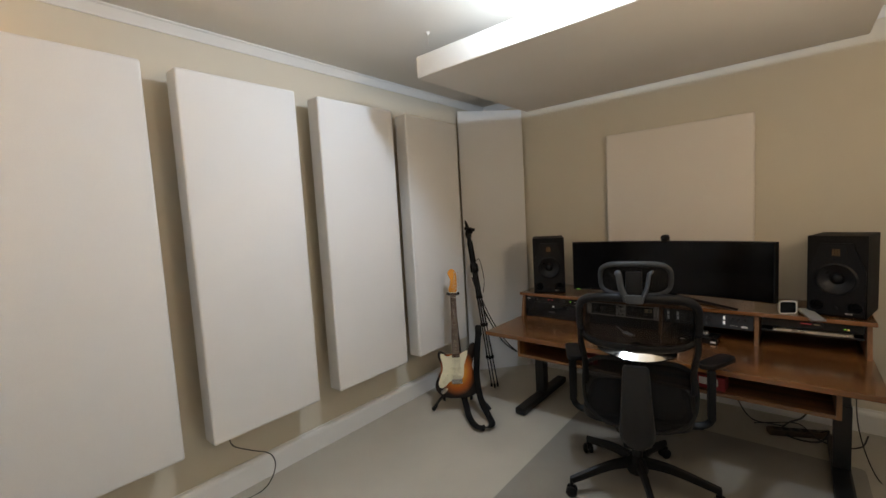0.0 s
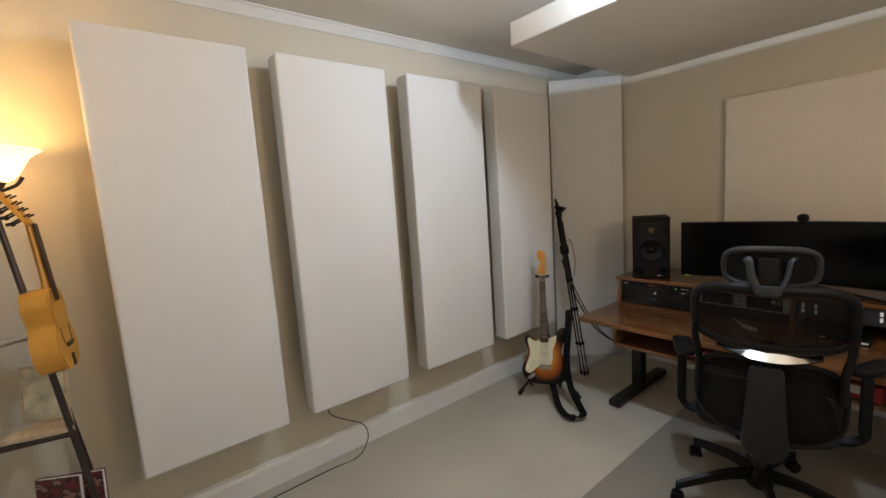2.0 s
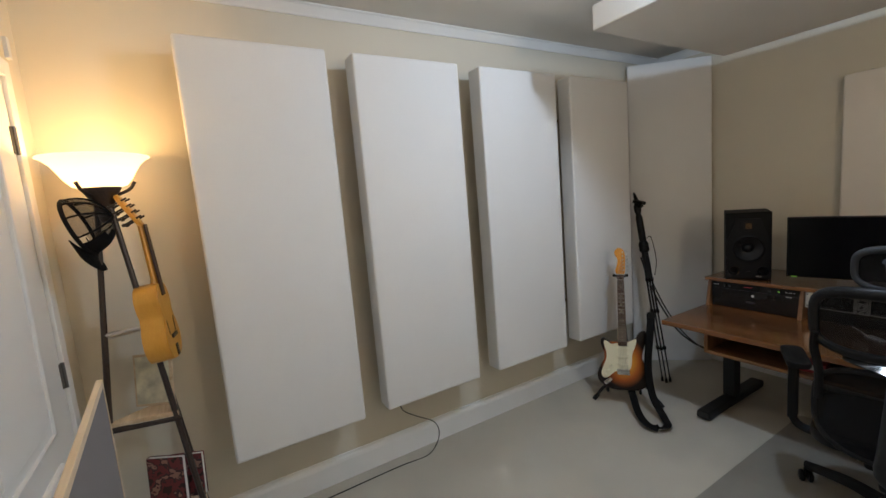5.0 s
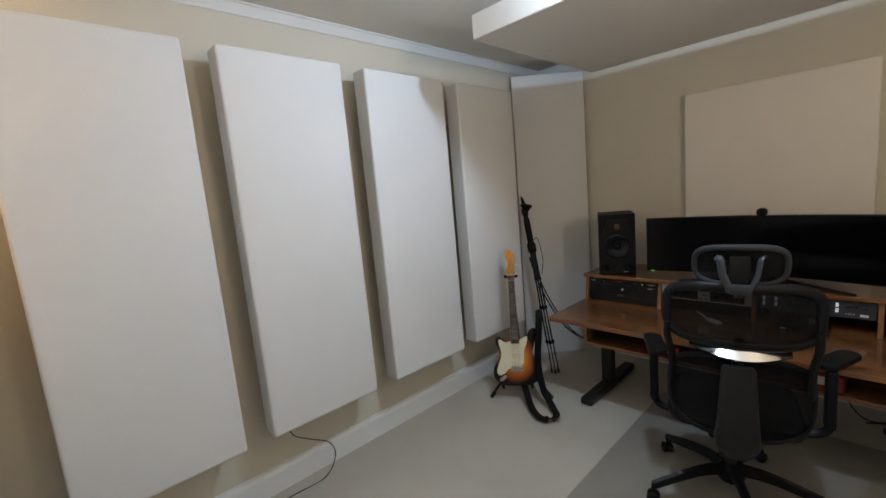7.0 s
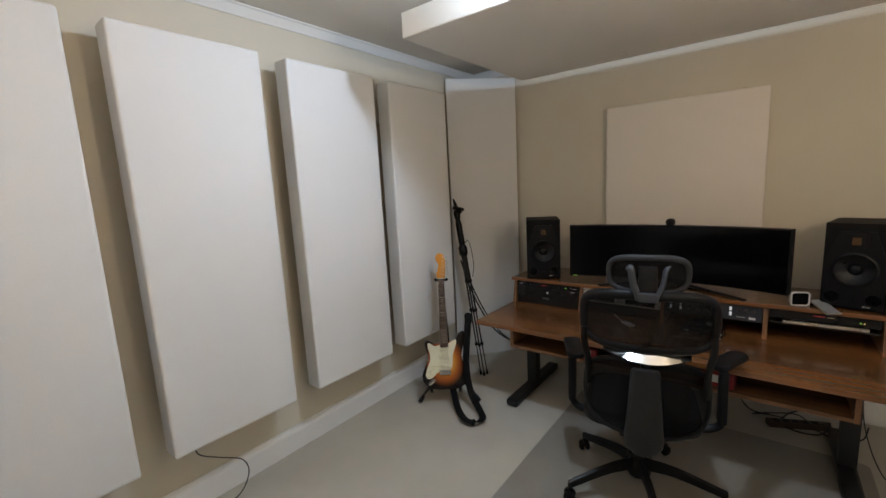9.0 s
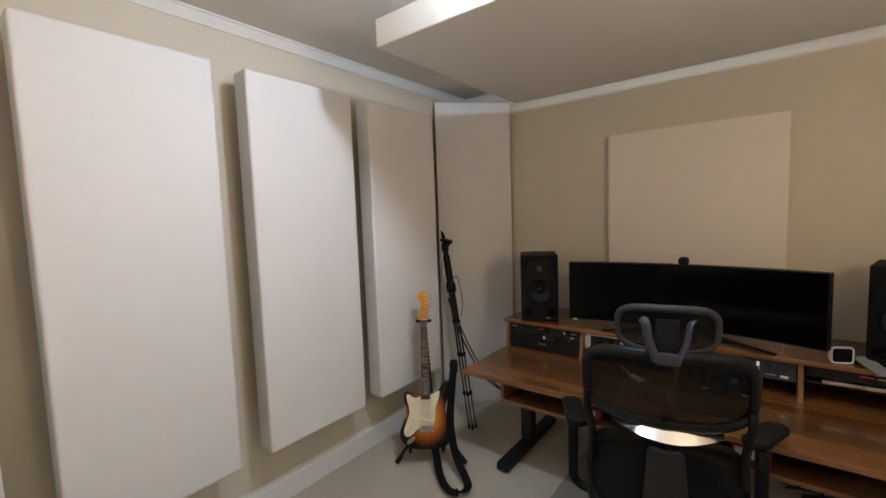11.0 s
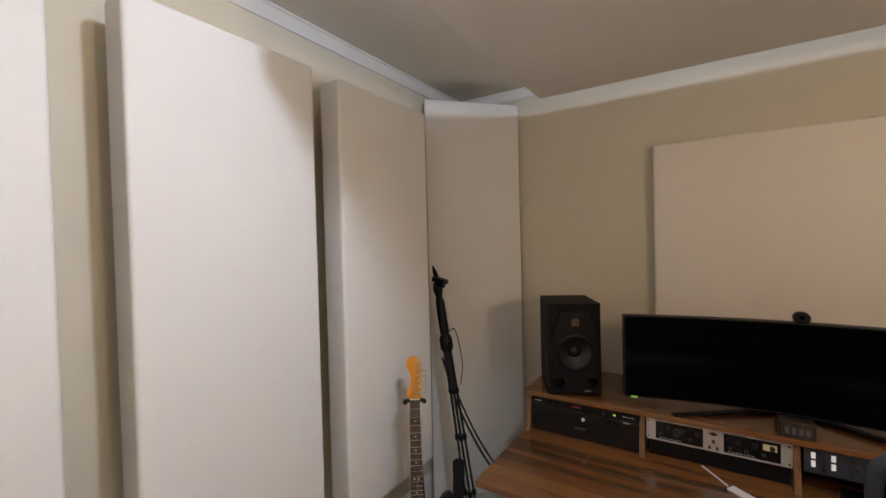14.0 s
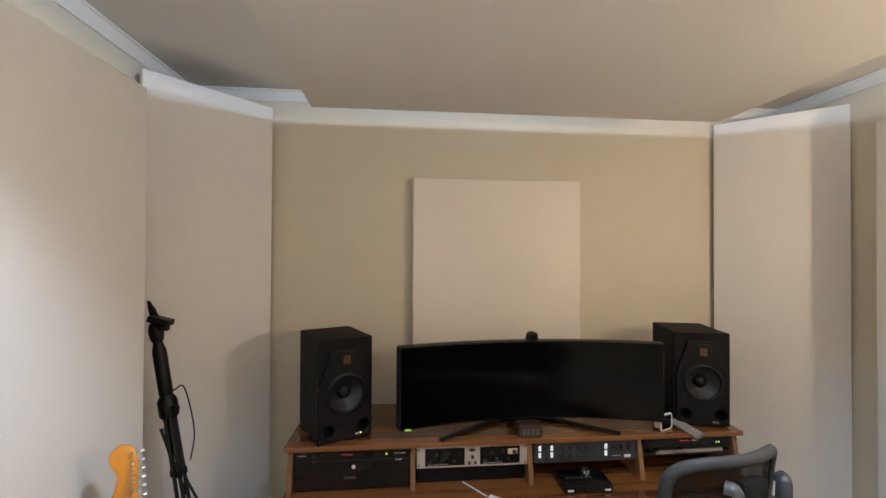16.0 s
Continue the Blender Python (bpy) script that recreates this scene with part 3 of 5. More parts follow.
    for s in (-1, 1):
        part("frame_rail", tube(curve_points([(s * 0.247, -0.145, 0.90), (s * 0.25, -0.135, 0.83), (s * 0.235, -0.125, 0.74), (s * 0.235, -0.11, 0.62)], 4), 0.017, 8, flat=0.7), BLACK_PLASTIC, c, smooth=True)
        ax_ = -0.315 if s < 0 else 0.33
        arm = part("armrest", merge(tube(curve_points([(s * 0.1, -0.02, 0.40), (s * 0.25, -0.02, 0.395), (ax_ - s * 0.005, -0.02, 0.43), (ax_, -0.02, 0.52)], 5), 0.018, 8, flat=0.7),
                                    box(ax_ - 0.017, -0.045, 0.44, ax_ + 0.017, 0.015, 0.686, 0.008)), BLACK_PLASTIC, c, smooth=True)
        part("arm_pad", moved(slab(rounded(0.085, 0.24, 0.038), 0.026, 0.009, "z"), Matrix.Translation((ax_ + (0.03 if s > 0 else 0.0), 0.075 if s > 0 else 0.03, 0.685)) @ pose(0, 0, 0, 0, 0, -34 if s > 0 else 14)), BLACK_PLASTIC, arm, smooth=True)
    # the whole back stands behind the seat
    for ob in c.children:
        if ob.name.split(".")[0] in ("backrest", "lumbar_rest", "lumbar_band", "headrest", "back_spine", "back_link", "frame_rail"):
            ob.location = (0.012, -0.062, 0)
    return c


office_chair()


# ---- monitor and loudspeakers ----
def curved_monitor():
    w, h, z0 = 1.155, 0.345, 0.898
    R = 1.8
    t = thing("curved_monitor", "very wide black curved monitor, switched off, on the raised shelf", "monitor", pose(-0.667, 3.085, SZ))
    amax = math.asin(w / 2 / R)

    def sheet(inset, d0, d1, n=28):
        bm = bmesh.new()
        cols = []
        for k in range(n + 1):
            a = (-1 + 2 * k / n) * (amax - inset / R)
            col = []
            for d, z in ((d0, z0 - SZ + inset), (d0, z0 - SZ + h - inset), (d1, z0 - SZ + h - inset), (d1, z0 - SZ + inset)):
                r = R + d
                col.append(bm.verts.new((r * math.sin(a), -R + r * math.cos(a) - 0.0, z)))
            cols.append(col)
        for a, b in zip(cols, cols[1:]):
            for k in range(4):
                bm.faces.new((a[k], b[k], b[(k + 1) % 4], a[(k + 1) % 4]))
        bm.faces.new(cols[0]), bm.faces.new(cols[-1][::-1])
        bmesh.ops.recalc_face_normals(bm, faces=bm.faces[:])
        return bm

    body = part("housing", sheet(0, 0.0, 0.045), BLACK_PLASTIC, t, smooth=True)
    part("screen", sheet(0.006, -0.002, 0.004), SCREEN, body, "dark unlit screen", smooth=True)
    part("stand_neck", merge(box(-0.05, 0.15, 0.0, 0.05, 0.21, 0.25, 0.008), box(-0.05, 0.04, 0.16, 0.05, 0.16, 0.25, 0.006)), BLACK_PLASTIC, t)
    for s in (-1, 1):
        part("stand_leg", tube([(s * 0.04, 0.20, 0.012), (s * 0.20, 0.085, 0.011), (s * 0.40, -0.055, 0.009)], [0.02, 0.018, 0.014], 8, flat=0.5, up=(0, 1, 0)), SATIN_BLACK, t, smooth=True)
    part("status_label", box(-0.555, -0.095, z0 - SZ + 0.001, -0.530, -0.087, z0 - SZ + 0.006), glow("standby_light", (0.35, 0.75, 0.1), 0.12), body, m=Matrix.Translation((0, -0.0, 0)))
    return t


curved_monitor()
cam_t = thing("webcam", "small black webcam clipped on the monitor", "webcam", pose(-0.655, 3.085, 1.243))
part("camera_body", moved(slab(rounded(0.05, 0.045, 0.02), 0.035, 0.006), Matrix.Translation((0, -0.015, 0.02))), BLACK_PLASTIC, cam_t, smooth=True)
part("lens", moved(lathe([(0, 0), (0.008, 0), (0.008, 0.004), (0, 0.004)], 16, "y"), Matrix.Translation((0, -0.015, 0.024))), SCREEN, cam_t, smooth=True)
part("clip", box(-0.018, -0.004, -0.03 + 0.031, 0.018, 0.05, 0.008, 0.002), BLACK_PLASTIC, cam_t)


def pierced(outline, holes, depth, seg=36):
    """A plate in x and z with round holes (x, z, r), thick along y from 0 to depth."""
    bm = bmesh.new()
    loops = [outline] + [[(cx + r * math.cos(2 * math.pi * k / seg), cz + r * math.sin(2 * math.pi * k / seg)) for k in range(seg)] for cx, cz, r in holes]
    edges = []
    for loop in loops:
        vs = [bm.verts.new((u, 0, w)) for u, w in loop]
        edges += [bm.edges.new((vs[k], vs[(k + 1) % len(vs)])) for k in range(len(vs))]
    bmesh.ops.triangle_fill(bm, use_beauty=True, use_dissolve=False, edges=edges)
    g = bmesh.ops.extrude_face_region(bm, geom=bm.faces[:])
    for v in g["geom"]:
        if isinstance(v, bmesh.types.BMVert):
            v.co.y += depth
    bmesh.ops.recalc_face_normals(bm, faces=bm.faces[:])
    return bm


def loudspeaker(m):
    w, d, h = 0.238, 0.30, 0.436
    t = thing("loudspeaker", "black two-way studio loudspeaker on the raised walnut shelf", "loudspeaker", m, "pair of loudspeakers")
    # front at y = 0, back at y = d
    cab = part("cabinet", box(-w / 2, 0.045, 0.006, w / 2, d, h, 0.004), VINYL_BLACK, t)
    wz, wr = 0.205, 0.083
    holes = [(0, wz, wr), (-0.076, 0.06, 0.026), (0.076, 0.06, 0.026)]
    part("front_frame", pierced([(-w / 2, 0.006), (w / 2, 0.006), (w / 2, h), (-w / 2, h)], holes, 0.0455), VINYL_BLACK, t)
    o = [(-0.112, 0.016), (0.112, 0.016), (0.114, 0.25), (0.080, 0.345), (0.064, 0.398), (-0.064, 0.398), (-0.080, 0.345), (-0.114, 0.25)]
    baf = part("baffle", moved(pierced(o, holes, 0.012), Matrix.Translation((0, -0.012, 0))), SATIN_BLACK, t)
    drv = part("woofer", moved(lathe([(0.077, 0.012), (0.060, -0.004), (0.043, -0.017), (0.026, -0.028), (0.0, -0.030)], 40, "y", False), Matrix.Translation((0, 0.0, wz))), CONE, t, "grey woofer cone", smooth=True)
    part("surround", moved(lathe([(0.073, 0.008), (0.075, 0.014), (0.079, 0.0165), (0.084, 0.014), (0.088, 0.0125), (0.089, 0.011)], 40, "y", False), Matrix.Translation((0, 0.0, wz))), SATIN_BLACK, drv, smooth=True)
    part("dust_cap", moved(lathe([(0.031, -0.028), (0.028, -0.016), (0.02, -0.008), (0.010, -0.004), (0, -0.003)], 28, "y", False), Matrix.Translation((0, 0.0, wz))), SATIN_BLACK, drv, smooth=True)
    tw = part("tweeter", box(-0.042, -0.016, 0.318, 0.042, -0.0115, 0.385, 0.002), SATIN_BLACK, t)
    part("ribbon", merge(*[box(-0.015 + 0.0055 * k, -0.0185, 0.332, -0.012 + 0.0055 * k, -0.0155, 0.368) for k in range(6)]), COPPER, tw)
    for x in (-0.076, 0.076):
        part("bass_port", moved(lathe([(0.030, 0.0125), (0.029, 0.0155), (0.025, 0.012), (0.021, -0.01), (0.020, -0.042), (0.0, -0.043)], 28, "y", False), Matrix.Translation((x, 0.0, 0.06))), SATIN_BLACK, baf, smooth=True)
    part("power_button", moved(lathe([(0, 0.0), (0.010, 0), (0.010, 0.007), (0, 0.008)], 16, "y"), Matrix.Translation((0, -0.012, 0.05))), BLACK_PLASTIC, baf, smooth=True)
    part("badge", box(0.040, -0.0135, 0.024, 0.068, -0.0115, 0.031), STEEL, baf)
    for x in (-0.09, 0.09):
        for y in (0.06, d - 0.03):
            part("rubber_foot", rod((x, y, 0), (x, y, 0.007), 0.012), BLACK_PLASTIC, cab)
    return t


loudspeaker(pose(-1.475, 3.072, SZ, 0, 0, 27))
loudspeaker(pose(0.161, 3.088, SZ, 0, 0, -14))


# ---- rack gear in the desk ----
RF = 3.045  # plane of the rack faces


def face_knob(x, z, r, parent, mat=None, depth=0.014, y=RF):
    part("knob", moved(lathe([(0, 0), (r, 0), (r * 0.92, depth * 0.8), (r * 0.75, depth), (0, depth)], 14, "y"), Matrix.Translation((x, y, z))), mat or KNOB, parent, smooth=True)


def bars(x0, x1, z, n, parent, mat, h=0.003, y=RF):
    """Small marks in a row, in place of writing too small to read."""
    w = (x1 - x0) / (n * 1.6)
    part("marking", merge(*[box(x0 + k * w * 1.6, y - 0.0012, z, x0 + k * w * 1.6 + w, y - 0.0002, z + h) for k in range(n)]), mat, parent)


amp = thing("rack_unit", "wide black rack unit with status lights in the desk", "rack unit", pose(0, 0, 0), "rack gear")
part("chassis", box(-1.672, RF + 0.006, DZ + 0.002, -1.2, 3.40, SZ - 0.03), RACK_BLACK, amp)
f = part("faceplate", box(-1.678, RF, DZ + 0.004, -1.195, RF + 0.006, SZ - 0.026, 0.0015), RACK_BLACK, amp)
part("seam", box(-1.675, RF - 0.001, 0.762, -1.198, RF + 0.001, 0.764), KNOB, f)
part("round_badge", moved(lathe([(0, 0), (0.008, 0), (0.008, 0.002), (0, 0.002)], 18, "y"), Matrix.Translation((-1.436, RF, 0.735))), PAPER, f, "small round white badge")
part("red_bar", box(-1.485, RF - 0.0015, 0.7865, -1.44, RF, 0.7885), RED_LED, f)
part("green_light", box(-1.303, RF - 0.002, 0.781, -1.295, RF, 0.787), GREEN_LED, f)
bars(-1.665, -1.63, 0.785, 4, f, PAPER, 0.004)
bars(-1.265, -1.215, 0.785, 4, f, PAPER, 0.002)
bars(-1.262, -1.232, 0.757, 3, f, PAPER, 0.004)
bars(-1.475, -1.395, 0.684, 1, f, GREY_PLASTIC, 0.013)
for x in (-1.6, -1.57, -1.345):
    face_knob(x, 0.786, 0.007, f)

# the slot is empty: a recessed black filler stands in for its shade
slot_fill = thing("dark_slot_filler", "black filler for the shade in the empty slot below the silver preamp", "box", pose(0, 0, 0), "rack gear")
part("front", box(-1.165, RF + 0.03, DZ + 0.003, -0.69, RF + 0.036, 0.711, 0.001), SATIN_BLACK, slot_fill)
part("tray", box(-1.15, RF + 0.036, DZ + 0.003, -0.705, 3.38, 0.70), RACK_BLACK, slot_fill)

pre = thing("preamp", "silver-framed rack preamp with black control sections", "rack unit", pose(0, 0, 0), "rack gear")
part("chassis", box(-1.155, RF + 0.006, 0.716, -0.705, 3.35, 0.803), RACK_BLACK, pre)
f = part("faceplate", box(-1.1705, RF, 0.715, -0.6885, RF + 0.006, 0.804, 0.001), SILVER_FACE, pre, "brushed silver faceplate")
for x0, x1 in ((-1.135, -0.965), (-0.897, -0.722)):
    part("control_section", box(x0, RF - 0.002, 0.724, x1, RF, 0.797), RACK_BLACK, f)
    for k in range(6):
        face_knob(x0 + 0.02 + 0.026 * k, 0.745 + 0.03 * (k % 2), 0.009 if k % 2 else 0.007, f, y=RF - 0.002)
    bars(x0 + 0.015, x0 + 0.1, 0.729, 7, f, PAPER, 0.002, RF - 0.002)
part("big_knob", moved(lathe([(0, 0), (0.017, 0), (0.014, 0.012), (0.01, 0.018), (0, 0.018)], 20, "y"), Matrix.Translation((-1.055, RF - 0.002, 0.765))), KNOB, f, smooth=True)
part("level_meter", box(-0.775, RF - 0.004, 0.764, -0.733, RF - 0.001, 0.787), METER, f, "small cream level meter")
part("emblem", moved(slab([(-0.018, 0), (0, -0.008), (0.018, 0), (0, 0.008)], 0.002), Matrix.Translation((-0.931, RF - 0.002, 0.786))), KNOB, f)
face_knob(-0.931, 0.758, 0.006, f)
face_knob(-0.944, 0.733, 0.005, f), face_knob(-0.918, 0.733, 0.005, f)
for x in (-1.162, -0.697):
    for z in (0.727, 0.792):
        part("rack_screw", moved(lathe([(0, 0), (0.004, 0), (0.003, 0.0025), (0, 0.003)], 10, "y"), Matrix.Translation((x, RF, z))), KNOB, f)

ifc = thing("audio_interface", "dark rack audio interface with white lit buttons", "rack unit", pose(0, 0, 0), "rack gear")
part("chassis", box(-0.64, RF + 0.006, 0.72, -0.2, 3.3, 0.803), RACK_BLACK, ifc)
f = part("faceplate", box(-0.6575, RF, 0.716, -0.188, RF + 0.006, 0.804, 0.001), material("slate_faceplate", (0.035, 0.038, 0.045), 0.4, vary=0.1), ifc, "slate grey faceplate")
for x in (-0.632, -0.578, -0.330):
    for z in (0.740, 0.770):
        part("white_button", box(x - 0.006, RF - 0.004, z, x + 0.006, RF, z + 0.022, 0.001), LIT_BUTTON, f)
for k in range(4):
    for j in range(2):
        face_knob(-0.525 + 0.038 * k, 0.742 + 0.034 * j, 0.011, f, GREY_PLASTIC)
for k in range(3):
    face_knob(-0.29 + 0.032 * k, 0.775, 0.008, f)
    face_knob(-0.605, 0.735 + 0.022 * k, 0.004, f)
part("label_plate", box(-0.245, RF - 0.002, 0.728, -0.215, RF, 0.740), WHITE_PLASTIC, f)
bars(-0.30, -0.26, 0.735, 4, f, PAPER)

r4 = thing("power_conditioner", "thin black rack power strip with small lights", "rack unit", pose(0, 0, 0), "rack gear")
part("chassis", box(-0.14, RF + 0.006, 0.762, 0.255, 3.3, 0.804), RACK_BLACK, r4)
f = part("faceplate", box(-0.152, RF, 0.760, 0.27, RF + 0.006, 0.804, 0.001), RACK_BLACK, r4)
part("amber_light", box(0.194, RF - 0.002, 0.777, 0.199, RF, 0.782), GREEN_LED, f)
part("yellow_light", box(0.207, RF - 0.002, 0.777, 0.212, RF, 0.782), AMBER_LED, f)
part("red_bar", box(0.02, RF - 0.002, 0.79, 0.065, RF, 0.793), RED_LED, f)
part("yellow_bar", box(0.075, RF - 0.002, 0.789, 0.1, RF, 0.792), METER, f)
lap = thing("closed_laptop", "closed thin silver laptop on the rack shelf", "laptop", pose(0.06, 3.19, 0.737, 0, 0, 2))
part("lid", box(-0.165, -0.15, 0.010, 0.165, 0.12, 0.016, 0.002), STEEL, lap)
part("base", box(-0.165, -0.15, 0.0, 0.165, 0.12, 0.0095, 0.002), STEEL, lap)
sh = thing("laptop_shelf", "thin dark rack shelf holding a laptop", "rack shelf", pose(0, 0, 0), "rack gear")
part("plate", box(-0.152, RF + 0.002, 0.728, 0.27, 3.3, 0.7365), BLACK_METAL, sh)

mixer = thing("desktop_mixer", "small black tabletop mixer with a silver knob", "mixer", pose(-0.455, 3.0, DZ, 0, 0, -1))
b = part("body", slab([(-0.105, -0.06), (0.105, -0.06), (0.105, 0.075), (-0.105, 0.075)], 0.035, 0.003, "z"), RACK_BLACK, mixer)
part("knob", moved(lathe([(0, 0), (0.02, 0), (0.017, 0.014), (0, 0.015)], 20), Matrix.Translation((0.03, 0.04, 0.0352))), STEEL, mixer, "silver volume knob", smooth=True)
for k in range(6):
    part("button", box(-0.075 + 0.02 * k, -0.01, 0.0352, -0.063 + 0.02 * k, 0.002, 0.038), GREY_PLASTIC, mixer)
part("display", box(-0.085, 0.03, 0.0352, -0.01, 0.06, 0.037), SCREEN, mixer)
for x in (-0.09, 0.07):
    part("front_label", box(x, -0.0612, 0.008, x + 0.025, -0.0598, 0.016), PAPER, mixer)

# small things on the shelf and the desk
clock = thing("desk_clock", "small dark wooden block clock on the raised shelf", "clock", pose(-0.675, 3.065, SZ))
part("body", box(-0.052, -0.03, 0, 0.052, 0.03, 0.058, 0.004), DARK_WOOD, clock)
part("digits", merge(*[box(-0.036 + 0.02 * k, -0.0312, 0.014, -0.024 + 0.02 * k, -0.0299, 0.038) for k in range(4)]), DIGITS, clock)
sq = thing("small_display", "little square black display in a white rounded frame", "display", pose(-0.035, 3.062, SZ, 0, 0, 24))
part("frame", moved(tube([(x, 0, z) for x, z in rounded(0.08, 0.068, 0.014)], 0.005, 8, True), Matrix.Translation((0, 0, 0.039))), WHITE_PLASTIC, sq, "white rounded frame", smooth=True)
part("screen", moved(slab(rounded(0.076, 0.064, 0.012), 0.008), Matrix.Translation((0, -0.003, 0.039))), SCREEN, sq)
part("rear_shell", moved(slab(rounded(0.07, 0.058, 0.012), 0.03, 0.004), Matrix.Translation((0, 0.005, 0.036))), WHITE_PLASTIC, sq)
ph = thing("phone", "silver phone lying tilted on the shelf edge", "phone", pose(0.062, 3.06, SZ + 0.009, 14, 0, 28))
part("case", box(-0.034, -0.07, -0.004, 0.034, 0.07, 0.004, 0.003), STEEL, ph)
part("glass", box(-0.031, -0.066, 0.0042, 0.031, 0.066, 0.0052), material("phone_glass", (0.28, 0.28, 0.28), 0.2), ph)
prop = thing("rubber_wedge", "small black rubber wedge under a phone", "wedge", pose(0.045, 3.10, SZ, 0, 0, 28))
part("block", box(-0.03, -0.015, 0, 0.03, 0.02, 0.016, 0.003), BLACK_PLASTIC, prop)
pen = thing("stylus", "thin pale stylus lying on the walnut desk", "stylus", pose(-0.885, 2.945, DZ + 0.0045, 0, 0, 0))
part("shaft", rod((-0.085, 0.115, 0), (0.0, 0.0, 0), 0.0032, 10), PAPER, pen, smooth=True)
part("tip", tube([(0, 0, 0), (0.012, -0.016, 0)], [0.0032, 0.0008], 10), KNOB, pen, smooth=True)
card = thing("white_tag", "small white plastic tag on the desk", "tag", pose(-0.845, 2.912, DZ, 0, 0, -38))
part("plate", box(-0.045, -0.018, 0.0, 0.045, 0.018, 0.009, 0.003), WHITE_PLASTIC, card)


def boxed(x, y, rz, w, h):
    t = thing("red_box", "small red cardboard box with a white label on the tray", "box", pose(x, y, 0.495, 0, 0, rz), "red boxes")
    part("carton", box(-w / 2, -0.04, 0, w / 2, 0.04, h, 0.002), RED, t)
    part("label", box(-w / 2 + 0.012, -0.0412, h * 0.3, w / 2 - 0.03, -0.0398, h * 0.85), PAPER, t, "white paper label")


boxed(-1.0, 2.66, 5, 0.10, 0.05)
boxed(-0.34, 2.64, -6, 0.13, 0.07)


# ---- cables ----
def cable(points, r, label, mat=CABLE, steps=8):
    return solid("cable", tube(curve_points(points, steps), r, 8), mat, label, "cable", "", smooth=True)


cable([(-2.30, 0.93, 0.43), (-2.31, 0.945, 0.33), (-2.325, 1.04, 0.25), (-2.312, 1.145, 0.18), (-2.30, 1.16, 0.09), (-2.295, 1.08, 0.006), (-2.305, 0.89, 0.004),
       (-2.30, 0.55, 0.004), (-2.295, 0.24, 0.004), (-2.28, 0.0, 0.004)], 0.003, "thin black cable hanging below a panel and along the baseboard")
cable([(-2.19, 3.02, 0.93), (-2.12, 3.03, 0.72), (-2.02, 3.02, 0.55), (-1.88, 3.0, 0.40), (-1.72, 3.0, 0.33), (-1.56, 3.02, 0.35), (-1.535, 3.045, 0.42)], 0.006, "black cable drooping from the stand to the desk")
cable([(-2.18, 3.03, 0.93), (-2.10, 3.05, 0.70), (-1.99, 3.06, 0.50), (-1.85, 3.05, 0.36), (-1.70, 3.04, 0.30), (-1.58, 3.05, 0.33), (-1.54, 3.05, 0.45)], 0.005, "black cable drooping from the stand to the desk")
coil = [(-1.33 + (0.085 - 0.003 * k / 6) * math.cos(k * 0.5), 2.99 + 0.012 * math.sin(k * 1.7), 0.445 + 0.05 * math.sin(k * 0.5) - 0.0) for k in range(38)]
solid("cable_coil", tube(curve_points(coil, 3), 0.006, 6), CABLE, "loose coil of black cable hung under the tray", "cable", "", smooth=True)
cable([(0.26, 3.25, 0.5), (0.27, 3.2, 0.2), (0.33, 3.05, 0.01), (0.42, 2.9, 0.007), (0.5, 2.75, 0.007), (0.62, 2.7, 0.007)], 0.0028, "thin black cable trailing over the carpet")
cable([(-1.925, 3.535, 0.9), (-1.93, 3.54, 0.6), (-1.925, 3.535, 0.3), (-1.93, 3.54, 0.02)], 0.003, "thin cable running down beside the bass trap", PAPER)

strip = thing("power_strip", "brown power strip lying on the carpet under the desk", "power strip", pose(0.02, 3.36, 0, 0, 0, 24))
part("case", box(-0.16, -0.028, 0, 0.16, 0.028, 0.036, 0.006), material("brown_plastic", (0.055, 0.032, 0.02), 0.45), strip, smooth=True)
for k in range(5):
    part("socket", box(-0.13 + 0.05 * k, -0.016, 0.036, -0.10 + 0.05 * k, 0.016, 0.0375), BLACK_PLASTIC, strip)
cable([(0.12, 3.40, 0.03), (0.16, 3.36, 0.07), (0.12, 3.30, 0.02), (0.02, 3.29, 0.007), (-0.06, 3.32, 0.02), (-0.03, 3.40, 0.05), (0.06, 3.45, 0.12), (0.10, 3.46, 0.40), (0.09, 3.45, 0.60)], 0.005, "dark cable looped round the power strip and up under the desk")
cable([(-0.05, 3.36, 0.04), (-0.14, 3.33, 0.05), (-0.20, 3.38, 0.01), (-0.12, 3.44, 0.01), (0.02, 3.42, 0.05), (0.10, 3.34, 0.02), (0.20, 3.31, 0.007), (0.30, 3.38, 0.007), (0.34, 3.50, 0.03)], 0.004, "dark cable tangled over the power strip")
cable([(-0.35, 3.46, 0.60), (-0.36, 3.45, 0.35), (-0.30, 3.42, 0.15), (-0.22, 3.40, 0.03), (-0.10, 3.36, 0.038)], 0.004, "dark cable hanging behind the desk to the power strip")

# ---- chair mat ----
solid("chair_mat", moved(slab(rounded(1.5, 1.9, 0.03), 0.003, 0, "z"), Matrix.Translation((-0.455, 2.17, 0.0005))), MAT, "thin worn vinyl chair mat on the carpet", "chair mat", "")


# ---- electric guitar on its stand ----
def closed_curve(points, steps=5):
    p = [Vector((x, 0, z)) for x, z in points]
    n = len(p)
    out = []
    for k in range(n):
        a, b, c, d = p[k - 1], p[k], p[(k + 1) % n], p[(k + 2) % n]
        for j in range(steps):
            t = j / steps
            v = 0.5 * (2 * b + (c - a) * t + (2 * a - 5 * b + 4 * c - d) * t * t + (3 * b - a - 3 * c + d) * t ** 3)
            out.append((v.x, v.z))
    return out


GM = pose(-1.957, 2.45, 0.115, 0, 0, 37) @ pose(0, 0, 0, -10.5)


